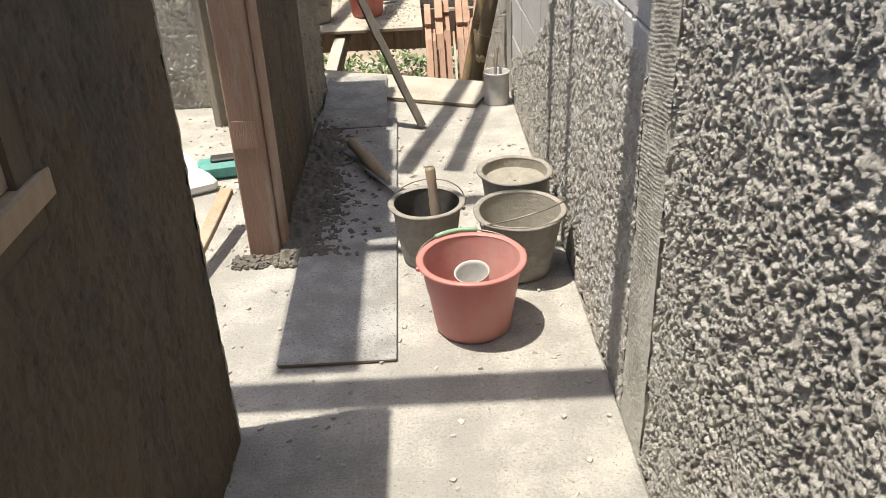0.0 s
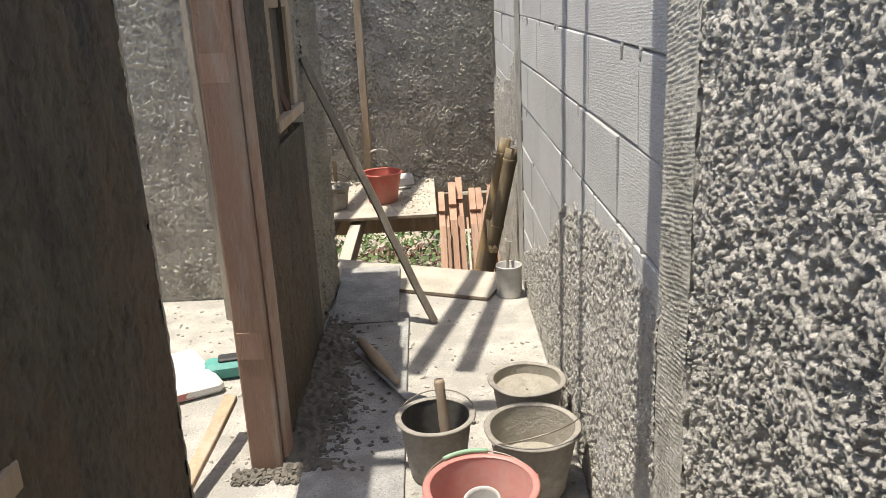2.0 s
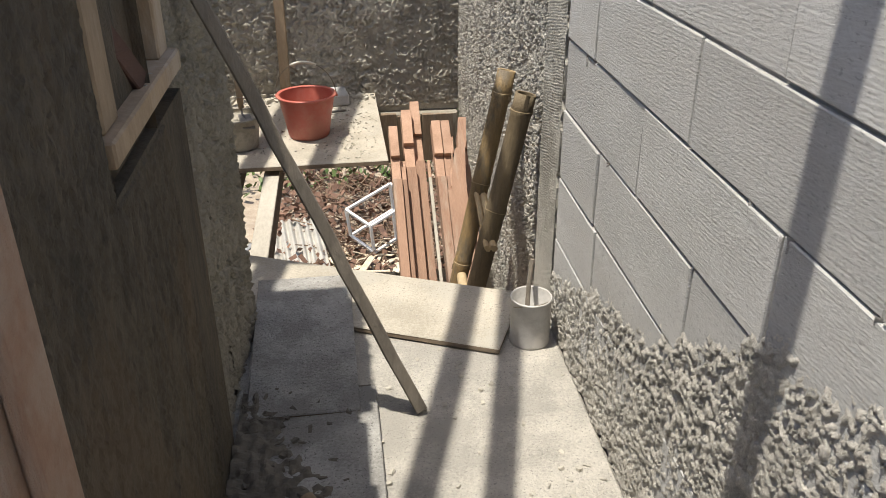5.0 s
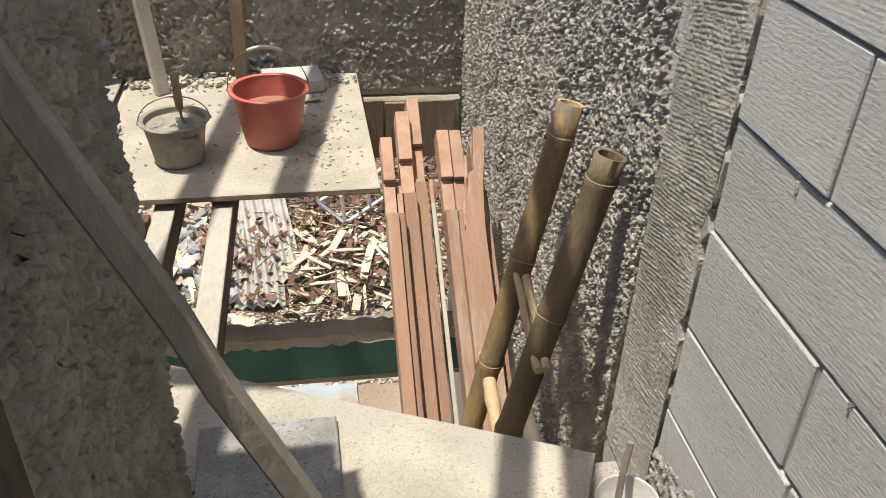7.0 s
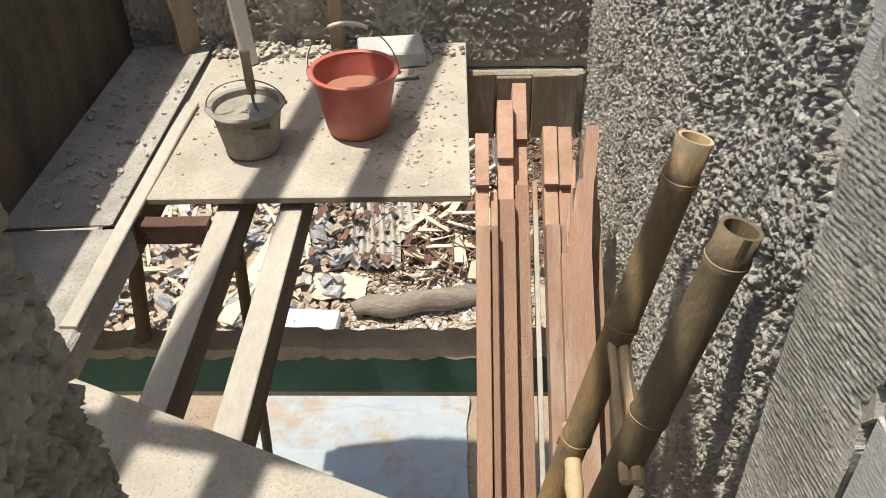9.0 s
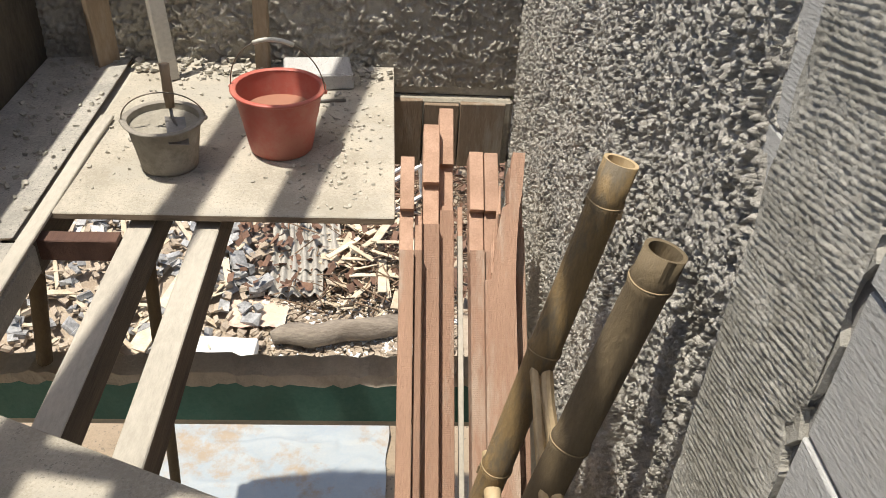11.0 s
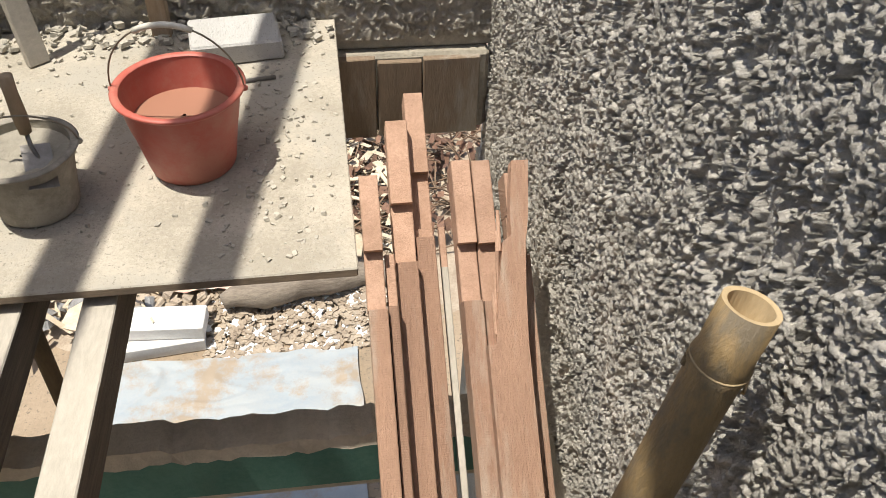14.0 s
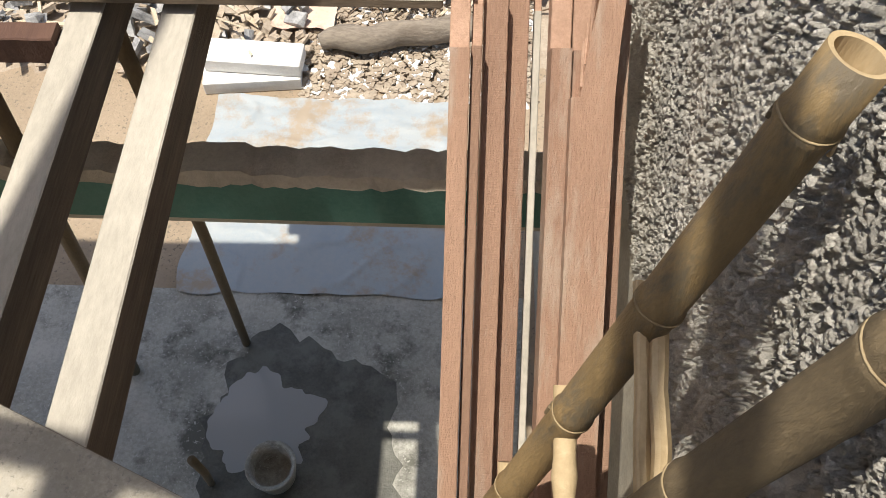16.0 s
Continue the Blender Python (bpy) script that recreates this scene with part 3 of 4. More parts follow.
tagged(strip, "pale thin wooden strip beside the deck", "wood strip")


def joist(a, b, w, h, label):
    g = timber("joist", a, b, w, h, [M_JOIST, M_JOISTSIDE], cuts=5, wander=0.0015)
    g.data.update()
    # upward faces get the pale dusty timber, all others the darker one
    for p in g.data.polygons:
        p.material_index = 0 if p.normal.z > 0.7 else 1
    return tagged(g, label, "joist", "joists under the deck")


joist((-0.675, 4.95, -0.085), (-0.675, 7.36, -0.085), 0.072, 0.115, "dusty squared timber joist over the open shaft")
joist((-0.482, 4.95, -0.085), (-0.482, 7.36, -0.085), 0.072, 0.115, "dusty squared timber joist with darker sides")
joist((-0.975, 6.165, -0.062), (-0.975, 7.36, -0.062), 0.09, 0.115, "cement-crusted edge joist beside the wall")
nog = timber("cross_timber", (-0.93, 6.20, -0.045), (-0.712, 6.20, -0.045), 0.05, 0.07, M_DARKWOOD)
tagged(nog, "short dusty timber between two joists", "timber")

# painted beam of the lower level
beam = group_of("lower_beam", "green-painted beam with a chipped cement top", "beam")
bm = bmesh.new()
rng = random.Random(8)
xs = [-2.2 + 2.7 * i / 90 for i in range(91)]
rows = []
for x in xs:
    e, c = rng.uniform(-0.006, 0.006), rng.uniform(-0.012, 0.012)
    rows.append([bm.verts.new(p) for p in ((x, 6.43 + e, -0.89), (x, 6.42 + e, -0.655 + e), (x, 6.322 + e, -0.658 + e), (x, 6.305, -0.69 + c), (x, 6.303, -0.86), (x, 6.31, -0.89))])
for a, b in zip(rows, rows[1:]):
    for k in range(5):
        f = bm.faces.new((a[k], a[k + 1], b[k + 1], b[k]))
        f.material_index = 0 if k == 3 else 1
part("beam_body", bm, [M_GREEN, M_CREAM], beam)

# ---- pails ----
def arc(r, up, tilt, turn=0.0, z=0.0, n=22):
    pts = []
    for i in range(n + 1):
        a = math.pi * i / n
        p = Vector((r * math.cos(a), 0, up * math.sin(a)))
        pts.append(Matrix.Rotation(radians(turn), 3, "Z") @ (Matrix.Rotation(radians(tilt), 3, "X") @ p) + Vector((0, 0, z)))
    return pts


def pail(name, place, r0, r1, h, outer, inner, label, bail_tilt, bail_turn, fill=0.0, fill_mat=None, grip=None, bail_up=None, ridges=3, seed=1, dent=0.012, turn=0.0):
    g = group_of(name, label, "bucket", "buckets", pose(*place, 0, 0, turn))
    w = 0.004
    bm = bmesh.new()
    prof = [(0.001, 0.0), (r0 - 0.006, 0.0), (r0, 0.006)]
    for i in range(1, 10):
        z = h * i / 10
        r = r0 + (r1 - r0) * i / 10
        prof.append((r + (0.0018 if ridges and i in (6, 7, 8)[:ridges] else 0), z))
    prof += [(r1 - 0.002, h * 0.955)]
    lathe(bm, prof, 44, dent=dent, seed=seed)
    part("body", bm, outer, g, smooth=True)
    bm = bmesh.new()
    lathe(bm, [(r1 - 0.003, h * 0.95), (r1 + 0.010, h * 0.955), (r1 + 0.013, h * 0.985), (r1 + 0.009, h), (r1 - 0.002, h), (r1 - 0.007, h * 0.985)], 44, dent=dent, seed=seed)
    part("rim", bm, outer, g, smooth=True)
    bm = bmesh.new()
    prof = [(r1 - 0.006, h * 0.99)]
    for i in range(9, 0, -1):
        prof.append((r0 + (r1 - r0) * i / 10 - w - (0.0015 if i in (8, 6) else 0), h * i / 10))
    prof += [(r0 - 0.008, 0.008), (0.001, 0.007)]
    lathe(bm, prof, 44, dent=dent, seed=seed)
    part("lining", bm, inner, g, smooth=True)
    if fill:
        bm = bmesh.new()
        r = r0 + (r1 - r0) * fill - w + 0.0005
        rings = []
        wet = fill_mat in (M_WATER,)
        for k in range(9):
            rr = r * (1 - k / 8.3)
            rings.append((max(rr, 0.002), h * fill + (0 if wet else 0.012 * noise.noise(Vector((k * 0.9, seed, 0))))))
        rs = lathe(bm, rings, 36, dent=dent, seed=seed)
        if not wet:
            for ring in rs[1:]:
                for v in ring:
                    v.co.z += 0.014 * noise.noise(v.co * 22 + Vector((seed, 0, 0)))
        part("water" if wet else "mortar", bm, fill_mat, g, "cloudy water" if wet else "wet grey mortar", smooth=True)
    br = r1 + 0.011
    pts = arc(br, bail_up or br * 1.02, bail_tilt, bail_turn, h * 0.955)
    tube("handle", pts, 0.0022, M_WIRE, g, "bent wire handle", sides=6)
    if grip:
        mid = pts[len(pts) // 2 - 3: len(pts) // 2 + 4]
        tube("grip", mid, 0.007, grip, g, "plastic tube grip", sides=10)
    for s in (0, -1):
        bm = bmesh.new()
        bmesh.ops.create_icosphere(bm, subdivisions=1, radius=0.009, matrix=Matrix.Translation(pts[s]))
        part("lug", bm, outer, g)
    return g


pail("bucket", (0.163, 2.775, 0.001), 0.105, 0.140, 0.222, M_REDPL, M_REDIN, "faded dusty red plastic bucket, empty but for a cup", -84, 14, grip=M_GRIPGREEN, ridges=3, seed=2)
pail("bucket", (0.045, 3.185, 0.001), 0.085, 0.112, 0.205, M_BUCKET, M_BUCKETIN, "grey cement-caked bucket holding a hammer", 74, 160, fill=0.22, fill_mat=M_CEMENT, ridges=0, seed=3, dent=0.03)
pail("bucket", (0.330, 3.075, 0.001), 0.095, 0.132, 0.215, M_BUCKET, M_CEMENT, "cement-smeared grey bucket, nearly empty", 66, 35, fill=0.45, fill_mat=M_CEMENT, ridges=0, seed=4, dent=0.05)
pail("bucket", (0.352, 3.405, 0.001), 0.090, 0.118, 0.205, M_BUCKET, M_CEMENT, "crusted bucket nearly full of wet mortar", 100, 150, fill=0.82, fill_mat=M_CEMENT, ridges=0, seed=5, dent=0.05)
pail("bucket", (-0.312, 6.70, 0.0205), 0.102, 0.139, 0.218, M_ORANGE, M_ORANGE, "bright orange-red plastic bucket half full of water", 8, -4, fill=0.62, fill_mat=M_WATER, grip=M_GRIPWHITE, ridges=3, seed=6, bail_up=0.175)
pail("bucket", (-0.645, 6.565, 0.0205), 0.088, 0.112, 0.165, M_BUCKET, M_CEMENT, "cement-caked bucket filled with mortar and a trowel", 12, 10, fill=0.86, fill_mat=M_CEMENT, ridges=0, seed=7, dent=0.04, bail_up=0.10)

cup = group_of("cup", "pale grey plastic cup lying in the red bucket", "cup", m=pose(0.180, 2.80, 0.012, 10, -6, 0))
bm = bmesh.new()
lathe(bm, [(0.001, 0), (0.038, 0), (0.047, 0.165), (0.050, 0.17), (0.047, 0.17), (0.043, 0.16), (0.036, 0.004), (0.001, 0.004)], 28)
part("cup_body", bm, M_PVC, cup, smooth=True)

# hammer in the dark bucket, trowel in the mortar
hammer = group_of("hammer", "hammer standing head down, with a pale wooden handle", "hammer")
bm = bmesh.new()
lathe(bm, [(0.001, 0), (0.012, 0), (0.017, 0.05), (0.018, 0.12), (0.015, 0.20), (0.017, 0.245), (0.014, 0.255), (0.001, 0.256)], 16)
bmesh.ops.transform(bm, matrix=along((0.082, 3.175, 0.062), (0.062, 3.205, 0.315)), verts=bm.verts)
part("handle", bm, M_TAN, hammer, "pale worn wooden handle", smooth=True)
solid("head", (-0.016, -0.05, -0.014), (0.016, 0.05, 0.014), M_STEEL, hammer, bevel=0.004, m=pose(0.082, 3.175, 0.058, 5, 0, 25))
trowel = group_of("trowel", "trowel stuck upright in mortar, pale wooden handle", "trowel")
bm = bmesh.new()
lathe(bm, [(0.001, 0), (0.013, 0), (0.016, 0.04), (0.014, 0.10), (0.016, 0.135), (0.001, 0.138)], 16)
bmesh.ops.transform(bm, matrix=along((-0.622, 6.575, 0.215), (-0.626, 6.585, 0.36)), verts=bm.verts)
part("handle", bm, M_TAN, trowel, "pale turned wooden handle", smooth=True)
tube("tang", [(-0.622, 6.575, 0.218), (-0.618, 6.565, 0.185), (-0.60, 6.54, 0.165)], 0.005, M_STEEL, trowel)
solid("blade", (-0.03, -0.07, -0.0015), (0.03, 0.05, 0.0015), M_STEEL, trowel, bevel=0.0, m=pose(-0.60, 6.53, 0.166, 18, 10, 20))

# plastering trowel / hoe leaning by the bucket
hoe = group_of("hoe", "mortar hoe with a worn wooden handle lying on the board", "hoe")
tube("handle", [(-0.255, 4.02, 0.10), (-0.17, 3.88, 0.065), (-0.11, 3.76, 0.04)], [0.020, 0.024, 0.018], M_TAN, hoe, "worn wooden handle", sides=12)
bm = bmesh.new()
for z in (0.0, 0.006):
    for p in ((-0.29, 4.03), (-0.07, 3.62), (0.03, 3.52), (0.05, 3.60), (-0.10, 3.70), (-0.27, 4.06)):
        bm.verts.new((p[0], p[1], 0.03 + z + 0.04 * (p[1] - 3.5)))
bm.verts.ensure_lookup_table()
bm.faces.new([bm.verts[i] for i in range(6)][::-1])
bm.faces.new([bm.verts[i] for i in range(6, 12)])
for k in range(6):
    bm.faces.new([bm.verts[i] for i in (k, (k + 1) % 6, (k + 1) % 6 + 6, k + 6)])
part("blade", bm, M_STEEL, hoe)

# ---- leaning batten, can, ladder, planks ----
POLE_FOOT, POLE_TOP = (0.036, 4.43, 0.012), (-0.452, 4.48, 1.205)
pole = timber("batten", POLE_FOOT, POLE_TOP, 0.054, 0.032, M_POLE, turn=20, cuts=14, wander=0.003)
tagged(pole, "grey rough-sawn batten leaning on the wall corner", "batten")
can = group_of("paint_can", "cement-smeared white can with a stick in it", "can", m=pose(0.412, 4.735, 0.001))
bm = bmesh.new()
lathe(bm, [(0.001, 0), (0.062, 0), (0.064, 0.004), (0.062, 0.01), (0.062, 0.148), (0.065, 0.153), (0.062, 0.158), (0.058, 0.154), (0.058, 0.03), (0.001, 0.03)], 36, dent=0.01)
part("can_body", bm, M_PVC, can, smooth=True)
tube("bail", arc(0.063, 0.06, 70, 20, 0.135), 0.0016, M_WIRE, can, sides=5)
stick = timber("stick", (0.400, 4.75, 0.034), (0.420, 4.79, 0.255), 0.014, 0.009, M_POLE, cuts=3)
tagged(stick, "mortar-crusted stirring stick standing in a can", "stick")


def bamboo(name, a, b, r, parent, material, label, marks):
    """A bamboo rail from its foot a to its top b, with swollen joints and an open end."""
    a, b = Vector(a), Vector(b)
    L = (b - a).length
    prof = [(r * 0.9, 0.0)]
    marks = [L - k for k in marks]
    for z in sorted(marks):
        rr = r * (0.93 + 0.07 * z / L)
        prof += [(rr * 0.985, z - 0.10), (rr * 0.985, z - 0.016), (rr * 1.09, z - 0.004), (rr * 1.01, z), (rr * 1.08, z + 0.005), (rr * 0.99, z + 0.018)]
    prof += [(r * 1.0, L), (r * 0.80, L - 0.001), (r * 0.76, L - 0.05), (0.001, L - 0.052)]
    bm = bmesh.new()
    lathe(bm, prof, 28, dent=0.03, seed=len(marks))
    for f in bm.faces:
        c = f.calc_center_median()
        if c.z > L - 0.06 and math.hypot(c.x, c.y) < r * 0.97:
            f.material_index = 1
    bmesh.ops.transform(bm, matrix=along(a, b), verts=bm.verts)
    ob = part(name, bm, [material, M_BAMBOO_PALE if material is M_BAMBOO else M_BAMBOO_DARK], parent, label, smooth=True)
    for p in ob.data.polygons:
        p.use_smooth = p.material_index == 0
    frame_ = along(a, b)
    for z in marks:
        rr = r * (0.93 + 0.07 * z / L) * 1.055
        ring = [frame_ @ Vector((rr * math.cos(q), rr * math.sin(q), z + 0.002 * math.sin(2 * q + z * 9))) for q in [2 * math.pi * k / 24 for k in range(25)]]
        tube("joint_ring", ring, 0.0016, M_BAMBOO_RING, ob, "pale ridge of the bamboo joint", sides=5, caps=False)
    return ob


ladder = group_of("bamboo_ladder", "bamboo ladder with split rungs leaning on the rough wall", "ladder")
T1, T2 = Vector((0.480, 5.566, 0.630)), Vector((0.494, 5.292, 0.622))
D1 = (Vector((0.378, 5.512, 0.181)) - Vector((0.484, 5.57, 0.631))).normalized()
D2 = Vector((-0.235, -0.06, -1.0)).normalized()
bamboo("rail", T1 + D1 * 3.6, T1, 0.0345, ladder, M_BAMBOO, "yellow-brown bamboo rail with a broken edge", (0.085, 0.435, 0.765, 1.095, 1.43, 1.77, 2.11, 2.46, 2.81, 3.16))
bamboo("rail", T2 + D2 * 3.6, T2, 0.0365, ladder, M_BAMBOO_DARK, "dull weathered bamboo rail", (0.06, 0.43, 0.80, 1.16, 1.52, 1.88, 2.24, 2.6, 2.95))
for i, s in enumerate((0.47, 0.80, 1.13, 1.46, 1.80, 2.15, 2.5, 2.85, 3.2)):
    a, b = T1 + D1 * s, T2 + D2 * (s + 0.07)
    w = (b - a).normalized()
    if i == 0:
        for off, wid in ((-0.011, 0.018), (0.012, 0.022)):
            timber("rung", a - w * 0.05 + Vector((off, 0, 0)), b + w * 0.06 + Vector((off, 0, 0.004)), wid, 0.034, M_BAMBOO_PALE, ladder, "split pale bamboo rung", bevel=0.007, turn=30, cuts=5)
    else:
        n = 12
        pts = [a - w * 0.06 + (b - a + w * 0.12) * k / n for k in range(n + 1)]
        tube("rung", pts, [0.021 + (0.0035 if k == 5 else 0.0) - 0.0004 * k for k in range(n + 1)], M_BAMBOO_PALE, ladder, "round pale yellow bamboo rung", sides=16)
for a, d, k in ((T1, D1, 0.10), (T1, D1, 0.79)):
    bm = bmesh.new()
    q = along(a + d * k, a)
    for i in range(14):
        an = math.pi * (0.9 + 0.8 * i / 13)
        block(bm, (-0.004, -0.003, -random.uniform(0.004, 0.016)), (0.004, 0.002, random.uniform(0.003, 0.012)), 0, q @ Matrix.Rotation(an, 4, "Z") @ Matrix.Translation((0, 0.036, 0)))
    part("split_edge", bm, M_BAMBOO_DARK, ladder, "frayed break round the bamboo")


frame_b = along(T1 + D1 * 0.095, T1)
bm = bmesh.new()
rng = random.Random(12)
lip = []
for k in range(15):
    a = math.pi * (1.02 + 0.62 * k / 14)
    lip.append([bm.verts.new(frame_b @ Vector((q * math.cos(a), q * math.sin(a), z + rng.uniform(-0.004, 0.004)))) for q, z in ((0.0355, 0.010), (0.0385, 0.002), (0.0405, -0.006 - 0.008 * math.sin(math.pi * k / 14)), (0.0365, -0.004))])
for a, b_ in zip(lip, lip[1:]):
    for k in range(3):
        bm.faces.new((a[k], a[k + 1], b_[k + 1], b_[k]))
part("torn_lip", bm, M_BAMBOO_PALE, ladder, "torn splintered lip under the bamboo head")

SLOPE = Vector((0, -0.80, -0.60))


def notched_timber(x0, x1, y, z, lap, tip, label, thick=0.09, face=M_RED):
    """A sawn timber leaning back, its foot on the lower ground; near its head a lap is cut out, and the head beyond is sawn pale.
    (y, z): the lower end of the lap on the upper face."""
    g = group_of("timber", label, "timber", "notched timbers leaning together")
    d, up = -SLOPE, Vector((0, -0.60, 0.80))
    run = (z - YARD) / 0.60
    o = Vector((0, y, z))

    def length(nm, s0, s1, drop, material, parent):
        bm = bmesh.new()
        n = 5 if s1 - s0 > 1 else 1
        rings = []
        for i in range(n + 1):
            p = o + d * (s0 + (s1 - s0) * i / n)
            e = random.uniform(-0.001, 0.001)
            rings.append([bm.verts.new((x + e, q.y, q.z)) for x, q in ((x0, p - up * thick), (x1, p - up * thick), (x1, p - up * (drop + 0.002)), (x1 - 0.002, p - up * drop), (x0 + 0.002, p - up * drop), (x0, p - up * (drop + 0.002)))])
        for a, b in zip(rings, rings[1:]):
            for k in range(6):
                bm.faces.new((a[k], a[(k + 1) % 6], b[(k + 1) % 6], b[k]))
        bm.faces.new(rings[0][::-1])
        bm.faces.new(rings[-1])
        return part(nm, bm, material, parent)

    length("shaft", -run + 0.07, 0.0, 0.0, face, g)
    if lap:
        length("lap", 0.0003, lap, 0.030, M_REDEND, g)["label"] = "pale freshly cut lap"
    if tip:
        length("head", lap + 0.0003, lap + tip, 0.004, M_REDEND, g)["label"] = "pale sawn head"
    return g


NOTCH = "reddish sawn timber with a pale notched head, leaning"
notched_timber(0.082, 0.124, 6.225, -0.05, 0.13, 0.17, NOTCH)
notched_timber(0.128, 0.150, 6.245, -0.065, 0.12, 0.0, "thin reddish timber leaning between thicker ones", 0.06)
notched_timber(0.154, 0.205, 6.365, -0.05, 0.14, 0.20, NOTCH)
notched_timber(0.208, 0.254, 6.445, -0.05, 0.16, 0.20, NOTCH)
notched_timber(0.270, 0.286, 6.42, -0.13, 0.0, 0.10, "thin weathered lath leaning between timbers", 0.03, M_JOIST)
notched_timber(0.292, 0.335, 6.23, -0.05, 0.13, 0.19, NOTCH)
notched_timber(0.338, 0.380, 6.225, -0.05, 0.13, 0.19, NOTCH)
notched_timber(0.425, 0.468, 6.36, -0.05, 0.10, 0.10, "short reddish timber leaning by the rough wall")
broken = group_of("timber", "broad grey-brown timber split to a splintered point", "timber", "notched timbers leaning together")
bm = bmesh.new()
d, up = -SLOPE, Vector((0, -0.60, 0.80))
o = Vector((0, 6.129, -0.084))
sections = ((-(o.z - YARD) / 0.60 + 0.06, 0.326, 0.412), (-0.002, 0.330, 0.418), (0.0, 0.349, 0.418), (0.11, 0.362, 0.424), (0.22, 0.384, 0.434), (0.235, 0.404, 0.438), (0.27, 0.404, 0.444), (0.40, 0.420, 0.458))
rings = []
for s, xa, xb in sections:
    p = o + d * s
    rings.append([bm.verts.new((x, q.y, q.z)) for x, q in ((xa, p - up * 0.03), (xb, p - up * 0.03), (xb, p + up * 0.012), (xa, p + up * 0.012))])
for i, (a, b_) in enumerate(zip(rings, rings[1:])):
    for k in range(4):
        f = bm.faces.new((a[k], a[(k + 1) % 4], b_[(k + 1) % 4], b_[k]))
        f.material_index = 1 if i > 0 and k == 3 else 0
bm.faces.new(rings[0][::-1])
bm.faces.new(rings[-1])
part("shaft", bm, [M_RED, M_REDEND], broken)
for k in range(5):
    s = 0.02 + 0.045 * k
    p = o + d * s + up * 0.006
    timber("splinter", (0.349 + 0.006 * k, p.y, p.z), (0.353 + 0.007 * k, (p + d * 0.09).y, (p + d * 0.09).z), 0.008, 0.01, M_REDEND, broken, cuts=1)

# sticks and scraps standing at the far wall
for a, b, w, h, m_, lab in (((-1.055, 7.33, 0.024), (-1.10, 7.36, 1.35), 0.10, 0.03, M_TAN, "broad pale plank leaning on the far wall"),
                            ((-0.785, 7.20, 0.022), (-0.93, 7.38, 1.5), 0.06, 0.03, M_JOIST, "dusty batten leaning on the far wall"),
                            ((-0.455, 7.33, 0.022), (-0.45, 7.375, 1.75), 0.055, 0.03, M_TAN, "thin tan batten against the far wall")):
    tagged(timber("batten", a, b, w, h, m_, cuts=5), lab, "batten", "battens at the far wall")
aac = group_of("loose_block", "pale aerated concrete block lying on the deck", "block", m=pose(-0.235, 7.225, 0.0215, 0, 0, 8))
solid("block_body", (-0.13, -0.08, 0), (0.13, 0.08, 0.066), M_AAC, aac, bevel=0.006, wobble=0.004)
rod = tube("steel_rod", [(-0.36, 7.02, 0.027), (-0.12, 7.06, 0.027)], 0.006, M_STEEL)
tagged(rod, "short dark steel rod on the deck", "rod")

# props in the window opening and door
brace = timber("window_brace", (-0.475, 4.06, 1.047), (-0.53, 3.70, 1.42), 0.035, 0.045, M_DARKWOOD)
tagged(brace, "dark diagonal batten bracing the window frame", "batten")

# ---- things in the raw room behind the doorway ----
saw = group_of("power_tool", "teal handheld tile cutter lying on the floor", "power tool", m=pose(-0.78, 3.98, 0.001, 0, 0, 12))
bm = bmesh.new()
block(bm, (-0.11, -0.05, 0.0), (0.09, 0.05, 0.07), 0.018)
part("body", bm, M_TEAL, saw)
bm = bmesh.new()
block(bm, (-0.05, -0.03, 0.07), (0.06, 0.03, 0.085), 0.006)
block(bm, (0.09, -0.03, 0.01), (0.15, 0.03, 0.05), 0.01)
part("grip", bm, M_BLACK, saw)
tube("cable", [(0.15, 0, 0.03), (0.22, 0.05, 0.02), (0.26, 0.12, 0.012), (0.18, 0.2, 0.01), (0.02, 0.16, 0.01)], 0.005, M_BLACK, saw)
sack = group_of("cement_sack", "white paper cement sack with red and green print", "sack")
bm = bmesh.new()
block(bm, (-0.16, -0.20, 0.0), (0.16, 0.2, 0.05), 0.02, pose(-1.02, 3.92, 0.002, 0, 0, 30), 0.012)
part("paper", bm, M_WHITE, sack)
solid("red_print", (-0.12, -0.205, 0.012), (0.05, -0.2015, 0.038), M_REDPL, sack, bevel=0, m=pose(-1.02, 3.92, 0.002, 0, 0, 30))
prop = timber("batten", (-0.74, 2.85, 0.02), (-0.66, 3.50, 0.14), 0.045, 0.025, M_TAN)
tagged(prop, "pale batten lying slanted behind the door frame", "batten")
post = timber("prop_post", (-0.92, 4.60, 0.0), (-0.95, 4.62, 1.9), 0.045, 0.045, M_POLE)
tagged(post, "thin grey upright prop in the raw room", "prop")
# ---- lower level ----
def prop_pole(a, b, r):
    return tagged(tube("prop_pole", [a, ((a[0] + b[0]) / 2 + 0.01, (a[1] + b[1]) / 2, (a[2] + b[2]) / 2), b], r, M_BAMBOO_DARK, sides=12), "dark thin bamboo prop standing in the lower room", "prop", "props")


